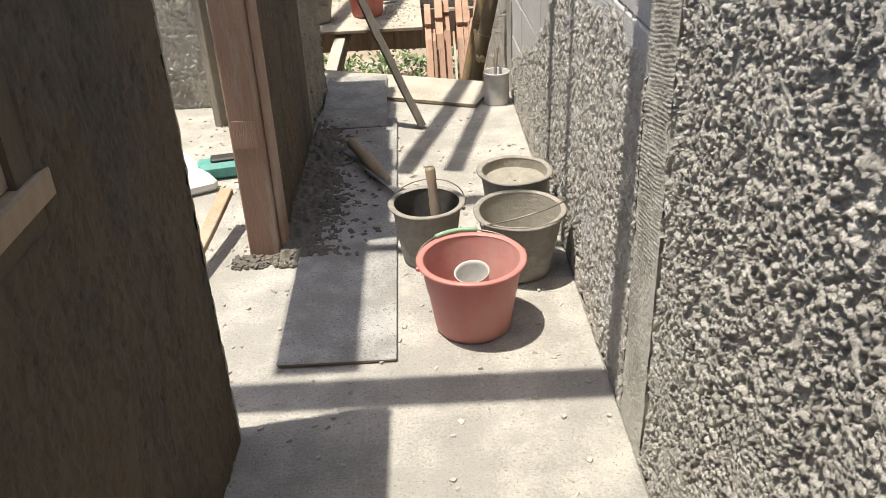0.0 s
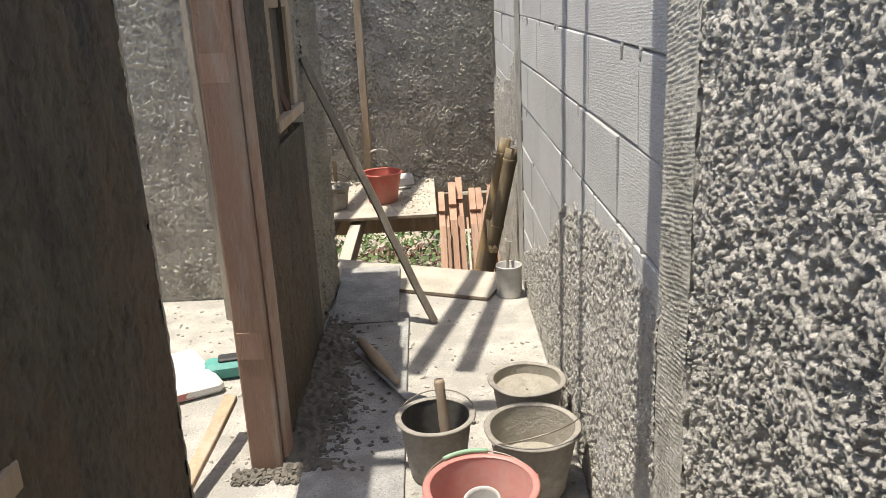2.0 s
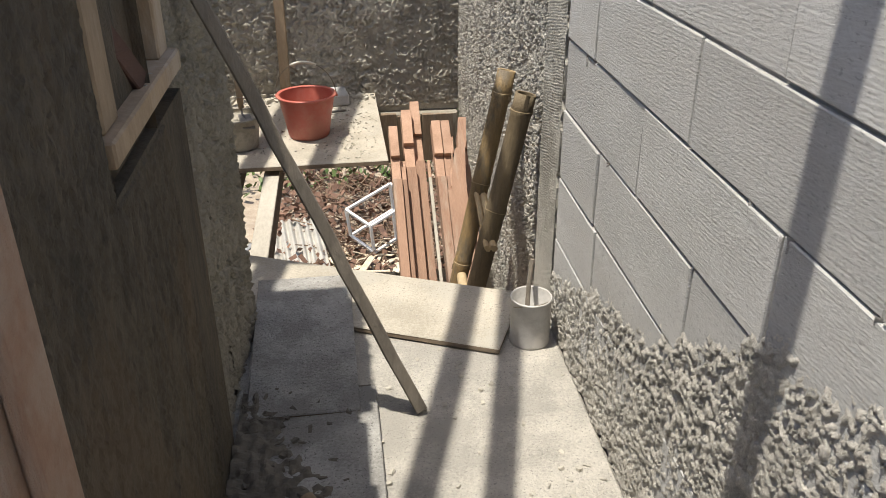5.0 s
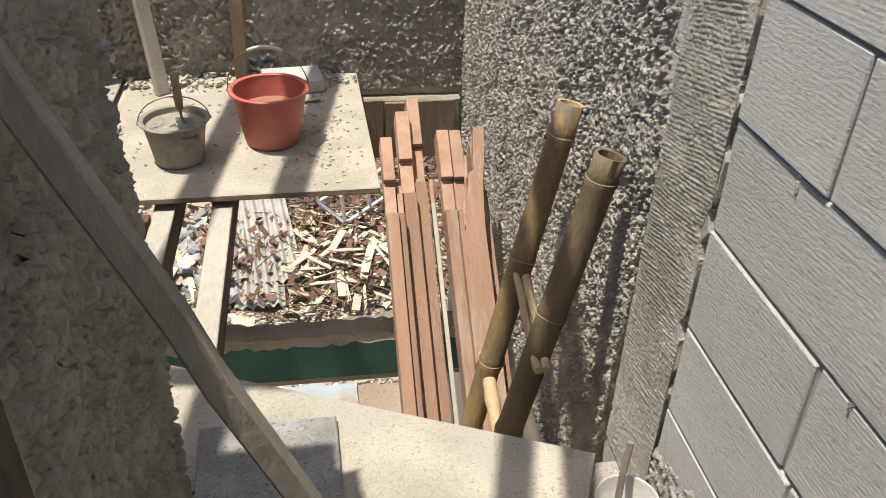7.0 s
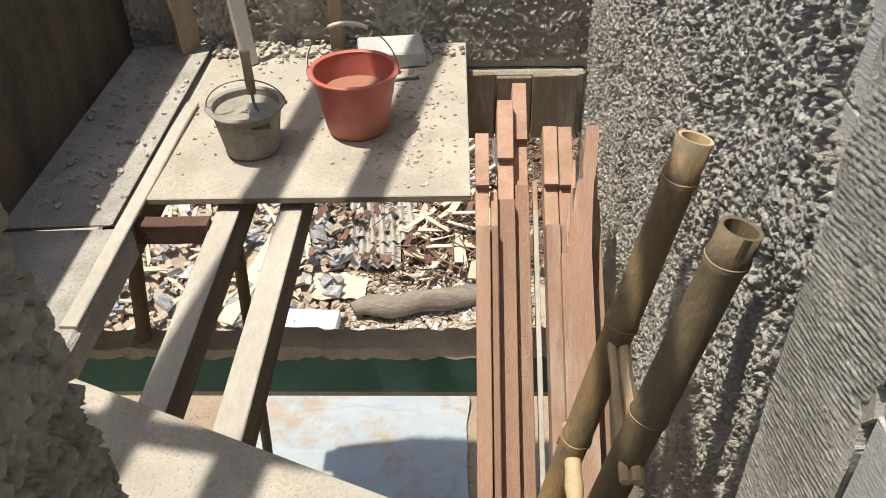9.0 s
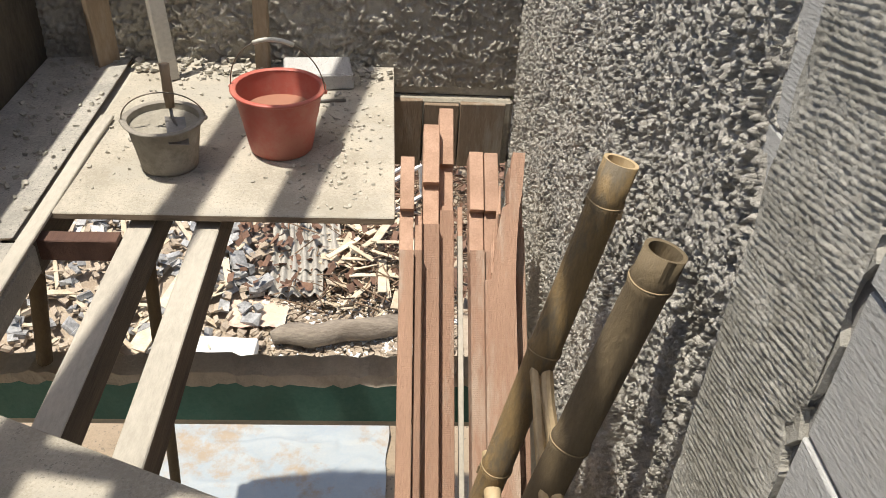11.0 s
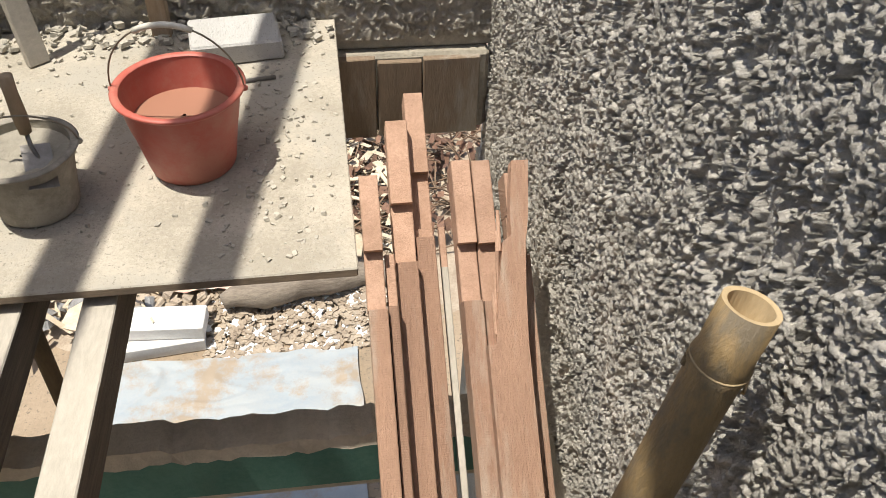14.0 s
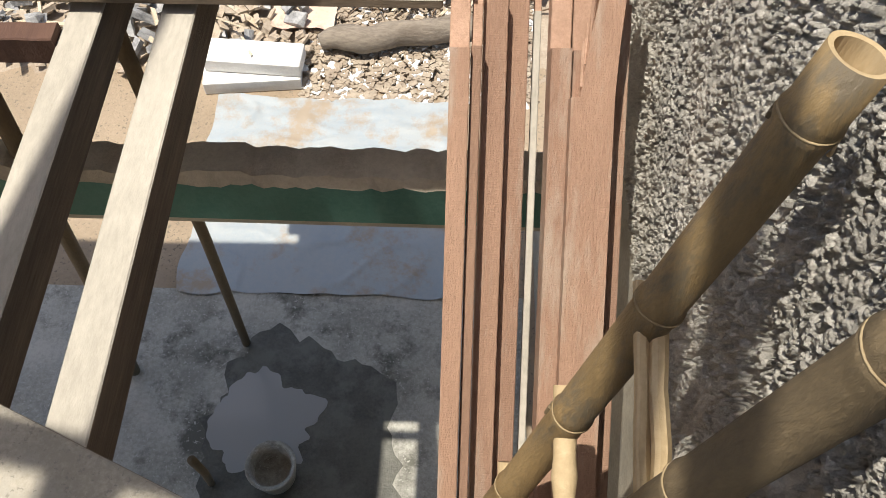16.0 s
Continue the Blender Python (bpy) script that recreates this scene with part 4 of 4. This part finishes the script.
prop_pole((-0.99, 6.80, YARD + 0.01), (-0.72, 6.44, -0.16), 0.022)
prop_pole((-1.55, 6.62, YARD + 0.01), (-1.02, 6.32, -0.16), 0.026)
prop_pole((-1.05, 6.05, YARD + 0.01), (-0.86, 5.88, -1.9), 0.018)
for x, y, r in ((-0.735, 6.10, 0.12), (-0.70, 5.83, 0.115)):
    pot = group_of("concrete_ring", "small round cement pot in the puddle", "pot", "pots", m=pose(x, y, YARD + 0.012))
    bm = bmesh.new()
    lathe(bm, [(r * 0.8, 0), (r, 0.16), (r * 1.02, 0.17), (r * 0.98, 0.175), (r * 0.84, 0.165), (r * 0.7, 0.02), (0.001, 0.02)], 28, dent=0.02)
    part("pot_body", bm, M_DAMP, pot, smooth=True)
wet = group_of("wet_patch", "dark wet stain on the lower concrete floor", "wet floor", kind="structure")
bm = bmesh.new()
ring = []
for k in range(72):
    a = 2 * math.pi * k / 72
    f = 1 + 0.35 * noise.noise(Vector((math.cos(a) * 1.5, math.sin(a) * 1.5, 8))) + 0.16 * noise.noise(Vector((math.cos(a) * 6, math.sin(a) * 6, 3)))
    ring.append(bm.verts.new((-0.66 + 0.55 * f * math.cos(a), 6.22 + 0.62 * f * math.sin(a), YARD + 0.0145)))
bm.faces.new(ring)
part("wet_surface", bm, M_WETFLOOR, wet)
# sky reflection is put into the water's pale colour
puddle = group_of("puddle", "shallow puddle, pale colour for the reflected sky", "puddle", kind="structure")
bm = bmesh.new()
ring = []
for k in range(96):
    a = 2 * math.pi * k / 96
    f = 1 + 0.30 * noise.noise(Vector((math.cos(a) * 1.4, math.sin(a) * 1.4, 2))) + 0.22 * noise.noise(Vector((math.cos(a) * 5, math.sin(a) * 5, 5)))
    ring.append(bm.verts.new((-0.84 + 0.27 * f * math.cos(a), 6.36 + 0.25 * f * math.sin(a), YARD + 0.0175)))
bm.faces.new(ring)
part("water_surface", bm, M_PUDDLE, puddle)


def cloth(name, x0, x1, y0, y1, z, n, m_, label, seed, amp):
    nx, ny = n, n
    vs, fs = [], []
    for j in range(ny + 1):
        for i in range(nx + 1):
            u, v = i / nx, j / ny
            x, y = x0 + (x1 - x0) * u, y0 + (y1 - y0) * v
            p = Vector((x * 2.2, y * 2.2, seed))
            zz = z + amp * 1.6 * max(0.0, 0.16 - abs(noise.noise(Vector((x * 2.6 + y * 1.1, y * 4.2 - x, seed + 5))))) + amp * (0.5 + 0.5 * noise.noise(p * 0.9)) + amp * 0.8 * abs(noise.noise(Vector((x * 3 + y, y * 9, seed)))) * (v > 0.62)
            vs.append((x + 0.04 * noise.noise(Vector((u * 5, v * 5, seed + 3))), y + 0.05 * noise.noise(Vector((u * 6, v * 4, seed + 9))), zz))
    for j in range(ny):
        for i in range(nx):
            a = j * (nx + 1) + i
            fs.append((a, a + 1, a + nx + 2, a + nx + 1))
    ob = mesh_object(name, vs, fs, m_, smooth=True)
    return ob


sheet = cloth("tarpaulin", -1.42, 0.06, 7.10, 8.50, YARD + 0.006, 90, M_SHEET, "", 3, 0.035)
tagged(sheet, "pale blue plastic tarpaulin with sandy stains on the ground", "tarpaulin")
for z, a, x, y in ((0.001, 6, -1.22, 8.66), (0.105, -3, -1.20, 8.72)):
    g = group_of("loose_block", "white aerated concrete block lying in the yard", "block", "white blocks", m=pose(x, y, YARD + z, 0, 0, a))
    solid("block_body", (-0.31, -0.10, 0), (0.31, 0.10, 0.10), M_WHITE, g, bevel=0.006)
logpts = [(-0.80 + 1.26 * k / 18, 8.87 + 0.21 * k / 18 + 0.02 * math.sin(k * 1.1), YARD + 0.15 + 0.012 * math.sin(k * 0.8)) for k in range(19)]
log = tube("log", logpts, [0.05 + 0.035 * min(1, k / 2) + 0.011 * noise.noise(Vector((k * 0.9, 3, 1))) for k in range(19)], M_BARK, sides=18)
for v in log.data.vertices:
    v.co += Vector((0, 1, 1)) * 0.012 * noise.noise(v.co * 14)
tagged(log, "grey cracked tree log lying on rubble", "log")
card = cloth("card_sheet", -1.15, -0.72, 8.98, 9.30, YARD + 0.12, 12, M_CARD, "", 8, 0.06)
tagged(card, "crumpled printed cardboard with red marks", "cardboard")

# corrugated sheets
for k, (x, y, rz) in enumerate(((-0.88, 9.30, 4), (-0.72, 9.55, 8))):
    vs, fs = [], []
    n = 40
    for j in range(2):
        for i in range(n + 1):
            vs.append((0.42 * i / n, 1.5 * j, 0.022 * math.sin(i / n * 2 * math.pi * 5)))
    for j in range(2):
        for i in range(n + 1):
            vs.append((0.42 * i / n, 1.5 * j, 0.022 * math.sin(i / n * 2 * math.pi * 5) - 0.006))
    for i in range(n):
        fs.append((i, i + 1, n + 2 + i, n + 1 + i))
        o = 2 * (n + 1)
        fs.append((o + i, o + n + 1 + i, o + n + 2 + i, o + i + 1))
        fs.append((i, o + i, o + i + 1, i + 1))
    ob = mesh_object("corrugated_sheet", vs, fs, M_ASBESTOS)
    ob.matrix_world = pose(x, y, YARD + 0.20 + 0.05 * k, 7, 0, rz)
    tagged(ob, "broken grey corrugated cement sheet on the rubbish heap", "roof sheet", "corrugated sheets")


def heap(x, y):
    """Height of the rubbish heap over the yard."""
    return YARD + max(0.0, 0.34 * min(1, (y - 8.55) / 1.2)) * (0.7 + 0.5 * noise.noise(Vector((x * 1.3, y * 1.3, 4)))) if y > 8.55 else YARD


vs, fs = [], []
nx, ny = 60, 70
for j in range(ny + 1):
    for i in range(nx + 1):
        x, y = -4 + 7.5 * i / nx, 8.4 + 7.0 * j / ny
        vs.append((x, y, heap(x, y) + 0.03 * noise.noise(Vector((x * 7, y * 7, 1))) - 0.03))
for j in range(ny):
    for i in range(nx):
        a = j * (nx + 1) + i
        fs.append((a, a + 1, a + nx + 2, a + nx + 1))
tagged(mesh_object("rubbish_heap", vs, fs, M_RUBBLE, smooth=True), "low heap of earth and rubbish in the yard", "heap", kind="structure")


def scatter(name, count, region, size, m_, label, category, seed, flat=0.4, lift=0.0, surface=heap, keep=None):
    """Many loose bits in one mesh, as nobody could count them. size: (length, width, height) ranges."""
    rng = random.Random(seed)
    vs, fs = [], []
    k = 0
    while k < count:
        x, y = rng.uniform(region[0], region[1]), rng.uniform(region[2], region[3])
        if keep and not keep(x, y, rng):
            continue
        k += 1
        a, b, c = (rng.uniform(*s) for s in size)
        m = pose(x, y, surface(x, y) + c * 0.35 + rng.uniform(0, lift), rng.uniform(-40, 40) * flat, rng.uniform(-40, 40) * flat, rng.uniform(0, 360))
        o = len(vs)
        for sx in (-a, a):
            for sy in (-b, b):
                for sz in (-c, c):
                    vs.append(m @ Vector((sx * rng.uniform(0.3, 0.55), sy * rng.uniform(0.3, 0.55), sz * rng.uniform(0.3, 0.5))))
        fs += [tuple(o + i for i in f) for f in ((0, 1, 3, 2), (4, 6, 7, 5), (0, 4, 5, 1), (2, 3, 7, 6), (0, 2, 6, 4), (1, 5, 7, 3))]
    return tagged(mesh_object(name, vs, fs, m_), label, category, kind="stuff")


scatter("rubble", 2300, (-0.9, 0.6, 8.5, 9.5), ((0.02, 0.075), (0.012, 0.045), (0.008, 0.03)), M_RUBBLE, "pale broken tile and wood rubble", "rubble", 1)
scatter("chips", 500, (-0.9, 0.6, 8.5, 9.4), ((0.03, 0.08), (0.015, 0.05), (0.006, 0.02)), M_WHITE, "white plaster and paper chips", "rubble", 2)
scatter("rubble", 700, (-3.2, -0.9, 8.7, 11), ((0.04, 0.16), (0.03, 0.08), (0.01, 0.04)), M_RUBBLE, "mixed broken rubble and wood", "rubble", 3, 0.7, 0.05)
scatter("plastic_litter", 260, (-3.2, -0.9, 8.8, 10.8), ((0.06, 0.2), (0.05, 0.14), (0.02, 0.06)), M_PLASTIC, "crumpled grey plastic litter", "litter", 4, 0.9, 0.08)
scatter("twigs", 900, (-0.7, 1.2, 9.2, 12.5), ((0.15, 0.5), (0.006, 0.014), (0.006, 0.014)), M_TWIG, "tangled dry brown twigs", "twigs", 5, 0.8, 0.16)
scatter("dry_leaves", 2600, (-1.2, 1.4, 9.3, 14), ((0.05, 0.12), (0.03, 0.07), (0.001, 0.003)), M_LEAF, "dry reddish brown leaves on the heap", "leaves", 6, 1.4, 0.18)
scatter("weeds", 2600, (-3.5, 1.6, 12.2, 15.0), ((0.05, 0.12), (0.025, 0.06), (0.001, 0.003)), M_LEAFGREEN, "low green weeds beyond the heap", "weeds", 7, 1.6, 0.45)
scatter("wood_splinters", 160, (-0.45, 0.45, 9.2, 10.6), ((0.12, 0.32), (0.02, 0.06), (0.004, 0.012)), M_SCRAP, "pale splintered wood scraps", "wood scraps", 8, 0.8, 0.15)
scatter("wood_splinters", 90, (-3.0, -1.0, 8.7, 10.8), ((0.15, 0.5), (0.02, 0.06), (0.006, 0.02)), M_SCRAP, "pale wood offcuts among litter", "wood scraps", 9, 0.6, 0.12)

# single larger scraps
for i in range(26):
    x, y = random.uniform(-0.35, 0.40), random.uniform(9.25, 10.3)
    z = heap(x, y) + 0.08 + random.uniform(0, 0.12)
    a = random.uniform(0, 360)
    L = random.uniform(0.18, 0.42)
    dx, dy = math.cos(radians(a)) * L / 2, math.sin(radians(a)) * L / 2
    tagged(timber("wood_scrap", (x - dx, y - dy, z - random.uniform(0, 0.05)), (x + dx, y + dy, z + random.uniform(0, 0.05)), random.uniform(0.03, 0.07), 0.012, M_SCRAP, cuts=1), "pale split board on the rubbish heap", "wood scrap", "pale scraps")
teal = timber("painted_board", (-1.75, 8.75, YARD + 0.12), (-1.40, 9.7, YARD + 0.38), 0.14, 0.02, M_SCRAP, cuts=2)
tagged(teal, "pale board with a green edge on the litter", "board")

# white frame on the heap
rack = group_of("wire_rack", "white painted open rack lying on the heap", "rack", m=pose(0.08, 10.3, YARD + 0.36, 8, -12, 35))
for a, b in (((0, 0, 0), (0.6, 0, 0)), ((0, 0.4, 0), (0.6, 0.4, 0)), ((0, 0, 0.35), (0.6, 0, 0.35)), ((0, 0.4, 0.35), (0.6, 0.4, 0.35)), ((0, 0, 0), (0, 0.4, 0)), ((0.6, 0, 0), (0.6, 0.4, 0)), ((0, 0, 0.35), (0, 0.4, 0.35)), ((0.6, 0, 0.35), (0.6, 0.4, 0.35)),
             ((0, 0, 0), (0, 0, 0.35)), ((0.6, 0, 0), (0.6, 0, 0.35)), ((0, 0.4, 0), (0, 0.4, 0.35)), ((0.6, 0.4, 0), (0.6, 0.4, 0.35)), ((0.3, 0, 0), (0.3, 0, 0.35))):
    timber("bar", a, b, 0.028, 0.028, M_WHITE, rack, cuts=1)

# ---- crumbs on the slab, deck and sill ----
flat_floor = lambda x, y: 0.0
scatter("foot_mortar", 150, (-0.60, -0.38, 3.17, 3.25), ((0.008, 0.030), (0.008, 0.026), (0.004, 0.013)), M_DIRT, "crumbly mortar packed at the foot of the door frame", "mortar", 27, 0.5, 0.004, flat_floor)
scatter("floor_crumbs", 1100, (-1.6, 0.47, 1.2, 4.9), ((0.004, 0.02), (0.004, 0.016), (0.003, 0.010)), M_CRUMB, "small mortar crumbs on the slab", "crumbs", 20, 0.6, 0, flat_floor)
scatter("deck_crumbs", 420, (-0.9, 0.04, 6.32, 7.35), ((0.004, 0.018), (0.004, 0.015), (0.003, 0.010)), M_CRUMB, "mortar crumbs on the deck", "crumbs", 21, 0.6, 0, lambda x, y: 0.0205,
        keep=lambda x, y, r: r.random() < 0.12 + 0.9 * max(0, 1 - abs(x + 0.12) / 0.16) + 0.8 * (y > 7.2))
scatter("mortar_crumbs", 520, (-0.44, -0.12, 3.2, 4.5), ((0.006, 0.030), (0.006, 0.024), (0.004, 0.014)), M_DIRT, "dark crumbly mortar droppings along the wall", "crumbs", 22, 0.6, 0, lambda x, y: 0.014,
        keep=lambda x, y, r: r.random() < max(0.05, 1 - (x + 0.44) / 0.26) * (1.2 if y < 3.9 else 0.4))
scatter("sill_crumbs", 90, (-0.60, -0.45, 1.0, 1.68), ((0.008, 0.035), (0.008, 0.03), (0.006, 0.02)), M_CRUMB, "grey rubble on the window sill", "crumbs", 23, 0.6, 0.01, lambda x, y: 0.951)
scatter("sill_crumbs", 60, (-0.59, -0.45, 3.86, 4.24), ((0.004, 0.016), (0.004, 0.014), (0.003, 0.010)), M_CRUMB, "mortar crumbs on the window sill", "crumbs", 24, 0.6, 0, lambda x, y: 1.036)
scatter("board_crumbs", 140, (-1.28, -0.98, 6.2, 7.35), ((0.006, 0.024), (0.006, 0.02), (0.004, 0.014)), M_CRUMB, "mortar crust on the old board", "crumbs", 25, 0.6, 0, lambda x, y: 0.024)
scatter("corner_crumbs", 160, (-1.0, 0.05, 7.26, 7.40), ((0.008, 0.035), (0.008, 0.03), (0.006, 0.02)), M_CRUMB, "fallen mortar along the foot of the wall", "crumbs", 26, 0.6, 0.01, lambda x, y: 0.021)

# mortar spill: low uneven pat on the board by the wall
vs, fs = [], []
n = 130
for j in range(n + 1):
    for i in range(int(n / 2) + 1):
        x, y = -0.45 + 0.36 * i / (n / 2), 3.20 + 1.35 * j / n
        d = 1 - (x + 0.45) / (0.18 + 0.16 * noise.noise(Vector((y * 4, 0, 3))))
        e = min(1, (y - 3.2) / 0.1, (4.55 - y) / 0.3)
        h = max(0.0, min(d, e, 1.0)) * 0.022 + 0.020 * noise.noise(Vector((x * 40, y * 40, 7))) + 0.012 * noise.noise(Vector((x * 14, y * 14, 9)))
        vs.append((x, y, 0.0135 + (h if d > 0 and e > 0 else -0.004)))
w = int(n / 2) + 1
for j in range(n):
    for i in range(w - 1):
        a = j * w + i
        fs.append((a, a + 1, a + w + 1, a + w))
tagged(mesh_object("mortar_spill", vs, fs, M_DIRT), "dark damp mortar spilled along the wall foot", "mortar", kind="stuff")

# ---- blocks of the right-hand wall ----
block_cache = {}
COURSES = [(0.105, 2.95), (0.308, 2.65), (0.510, 2.675), (0.714, 3.00), (0.917, 2.76), (1.118, 2.58), (1.320, 2.9), (1.52, 2.6), (1.72, 2.9)]


def wall_block(y0, y1, z0, z1, x=WALL_X):
    key = (round(y1 - y0, 3), round(z1 - z0, 3), random.randrange(3))
    if key not in block_cache:
        bm = bmesh.new()
        block(bm, (0, 0, 0), (0.03, y1 - y0, z1 - z0), 0.0025, None, 0.0022)
        me = bpy.data.meshes.new("brick")
        bmesh.ops.recalc_face_normals(bm, faces=bm.faces)
        bm.to_mesh(me)
        bm.free()
        me.materials.append(M_AAC)
        block_cache[key] = me
    ob = new("brick", block_cache[key])
    ob.parent = east
    ob.location = (x + random.uniform(-0.0015, 0.003), y0, z0)


for (z0, start), nxt in zip(COURSES, COURSES[1:]):
    pitch = 0.547 if start == 2.58 else 0.6
    cuts = [2.368] + [start + pitch * k for k in range(-1, 5) if 2.48 < start + pitch * k < 4.74] + [4.826]
    for a, b in zip(cuts, cuts[1:]):
        wall_block(a + 0.003, b - 0.003, z0 + 0.003, nxt[0] - 0.003)
for (z0, start), nxt in zip(COURSES[3:], COURSES[4:]):
    cuts = [5.064] + [start + 2.95 + 0.6 * k for k in range(-2, 4) if 5.16 < start + 2.95 + 0.6 * k < 7.3] + [7.405]
    for a, b in zip(cuts, cuts[1:]):
        wall_block(a + 0.003, b - 0.003, z0 - 0.037, nxt[0] - 0.043, FAR_X - 0.002)
# squeezed-out mortar in the joints
rng = random.Random(77)
vs, fs = [], []
for (z0, start), nxt in zip(COURSES, COURSES[1:]):
    spots = [(rng.uniform(2.46, 4.78), z0, 0) for _ in range(60)]
    for k in range(-1, 5):
        y = start + 0.6 * k
        if 2.5 < y < 4.75:
            spots += [(y, rng.uniform(z0, nxt[0]), 1) for _ in range(9)]
    for y, z, up in spots:
        o = len(vs)
        a, b = rng.uniform(0.004, 0.022), rng.uniform(0.003, 0.007)
        if up:
            a, b = b, a * 0.7
        d = rng.uniform(0.001, 0.007)
        drip = rng.choice((0, 0, 0, 0.02)) if not up else 0
        vs += [(WALL_X + 0.012, y - a, z), (WALL_X + 0.012, y, z + b), (WALL_X + 0.012, y + a, z), (WALL_X + 0.012, y, z - b - drip), (WALL_X - d, y, z), (WALL_X - d * 0.7, y + a * 0.3, z - b * 0.4)]
        fs += [(o + i for i in f) for f in ((0, 1, 4), (1, 2, 4), (2, 5, 4), (2, 3, 5), (3, 0, 4), (3, 4, 5))]
for k in range(26):
    z0 = rng.choice(COURSES[3:-2])[0]
    y0, w0, drop = rng.uniform(2.5, 4.7), rng.uniform(0.006, 0.022), rng.uniform(0.012, 0.045)
    o = len(vs)
    for s, f in ((0.0, 1.0), (0.35, 0.85), (0.7, 0.5), (1.0, 0.12)):
        e = rng.uniform(-0.004, 0.004)
        vs += [(WALL_X + 0.004, y0 - w0 * f + e, z0 + 0.006 - drop * s), (WALL_X - rng.uniform(0.001, 0.0035), y0 + e, z0 + 0.004 - drop * s), (WALL_X + 0.004, y0 + w0 * f + e, z0 + 0.006 - drop * s)]
    for r in range(3):
        q = o + 3 * r
        fs += [(q, q + 1, q + 4, q + 3), (q + 1, q + 2, q + 5, q + 4)]
mesh_object("joint_mortar", vs, [tuple(f) for f in fs], M_MORTAR, east, "squeezed-out mortar beads")
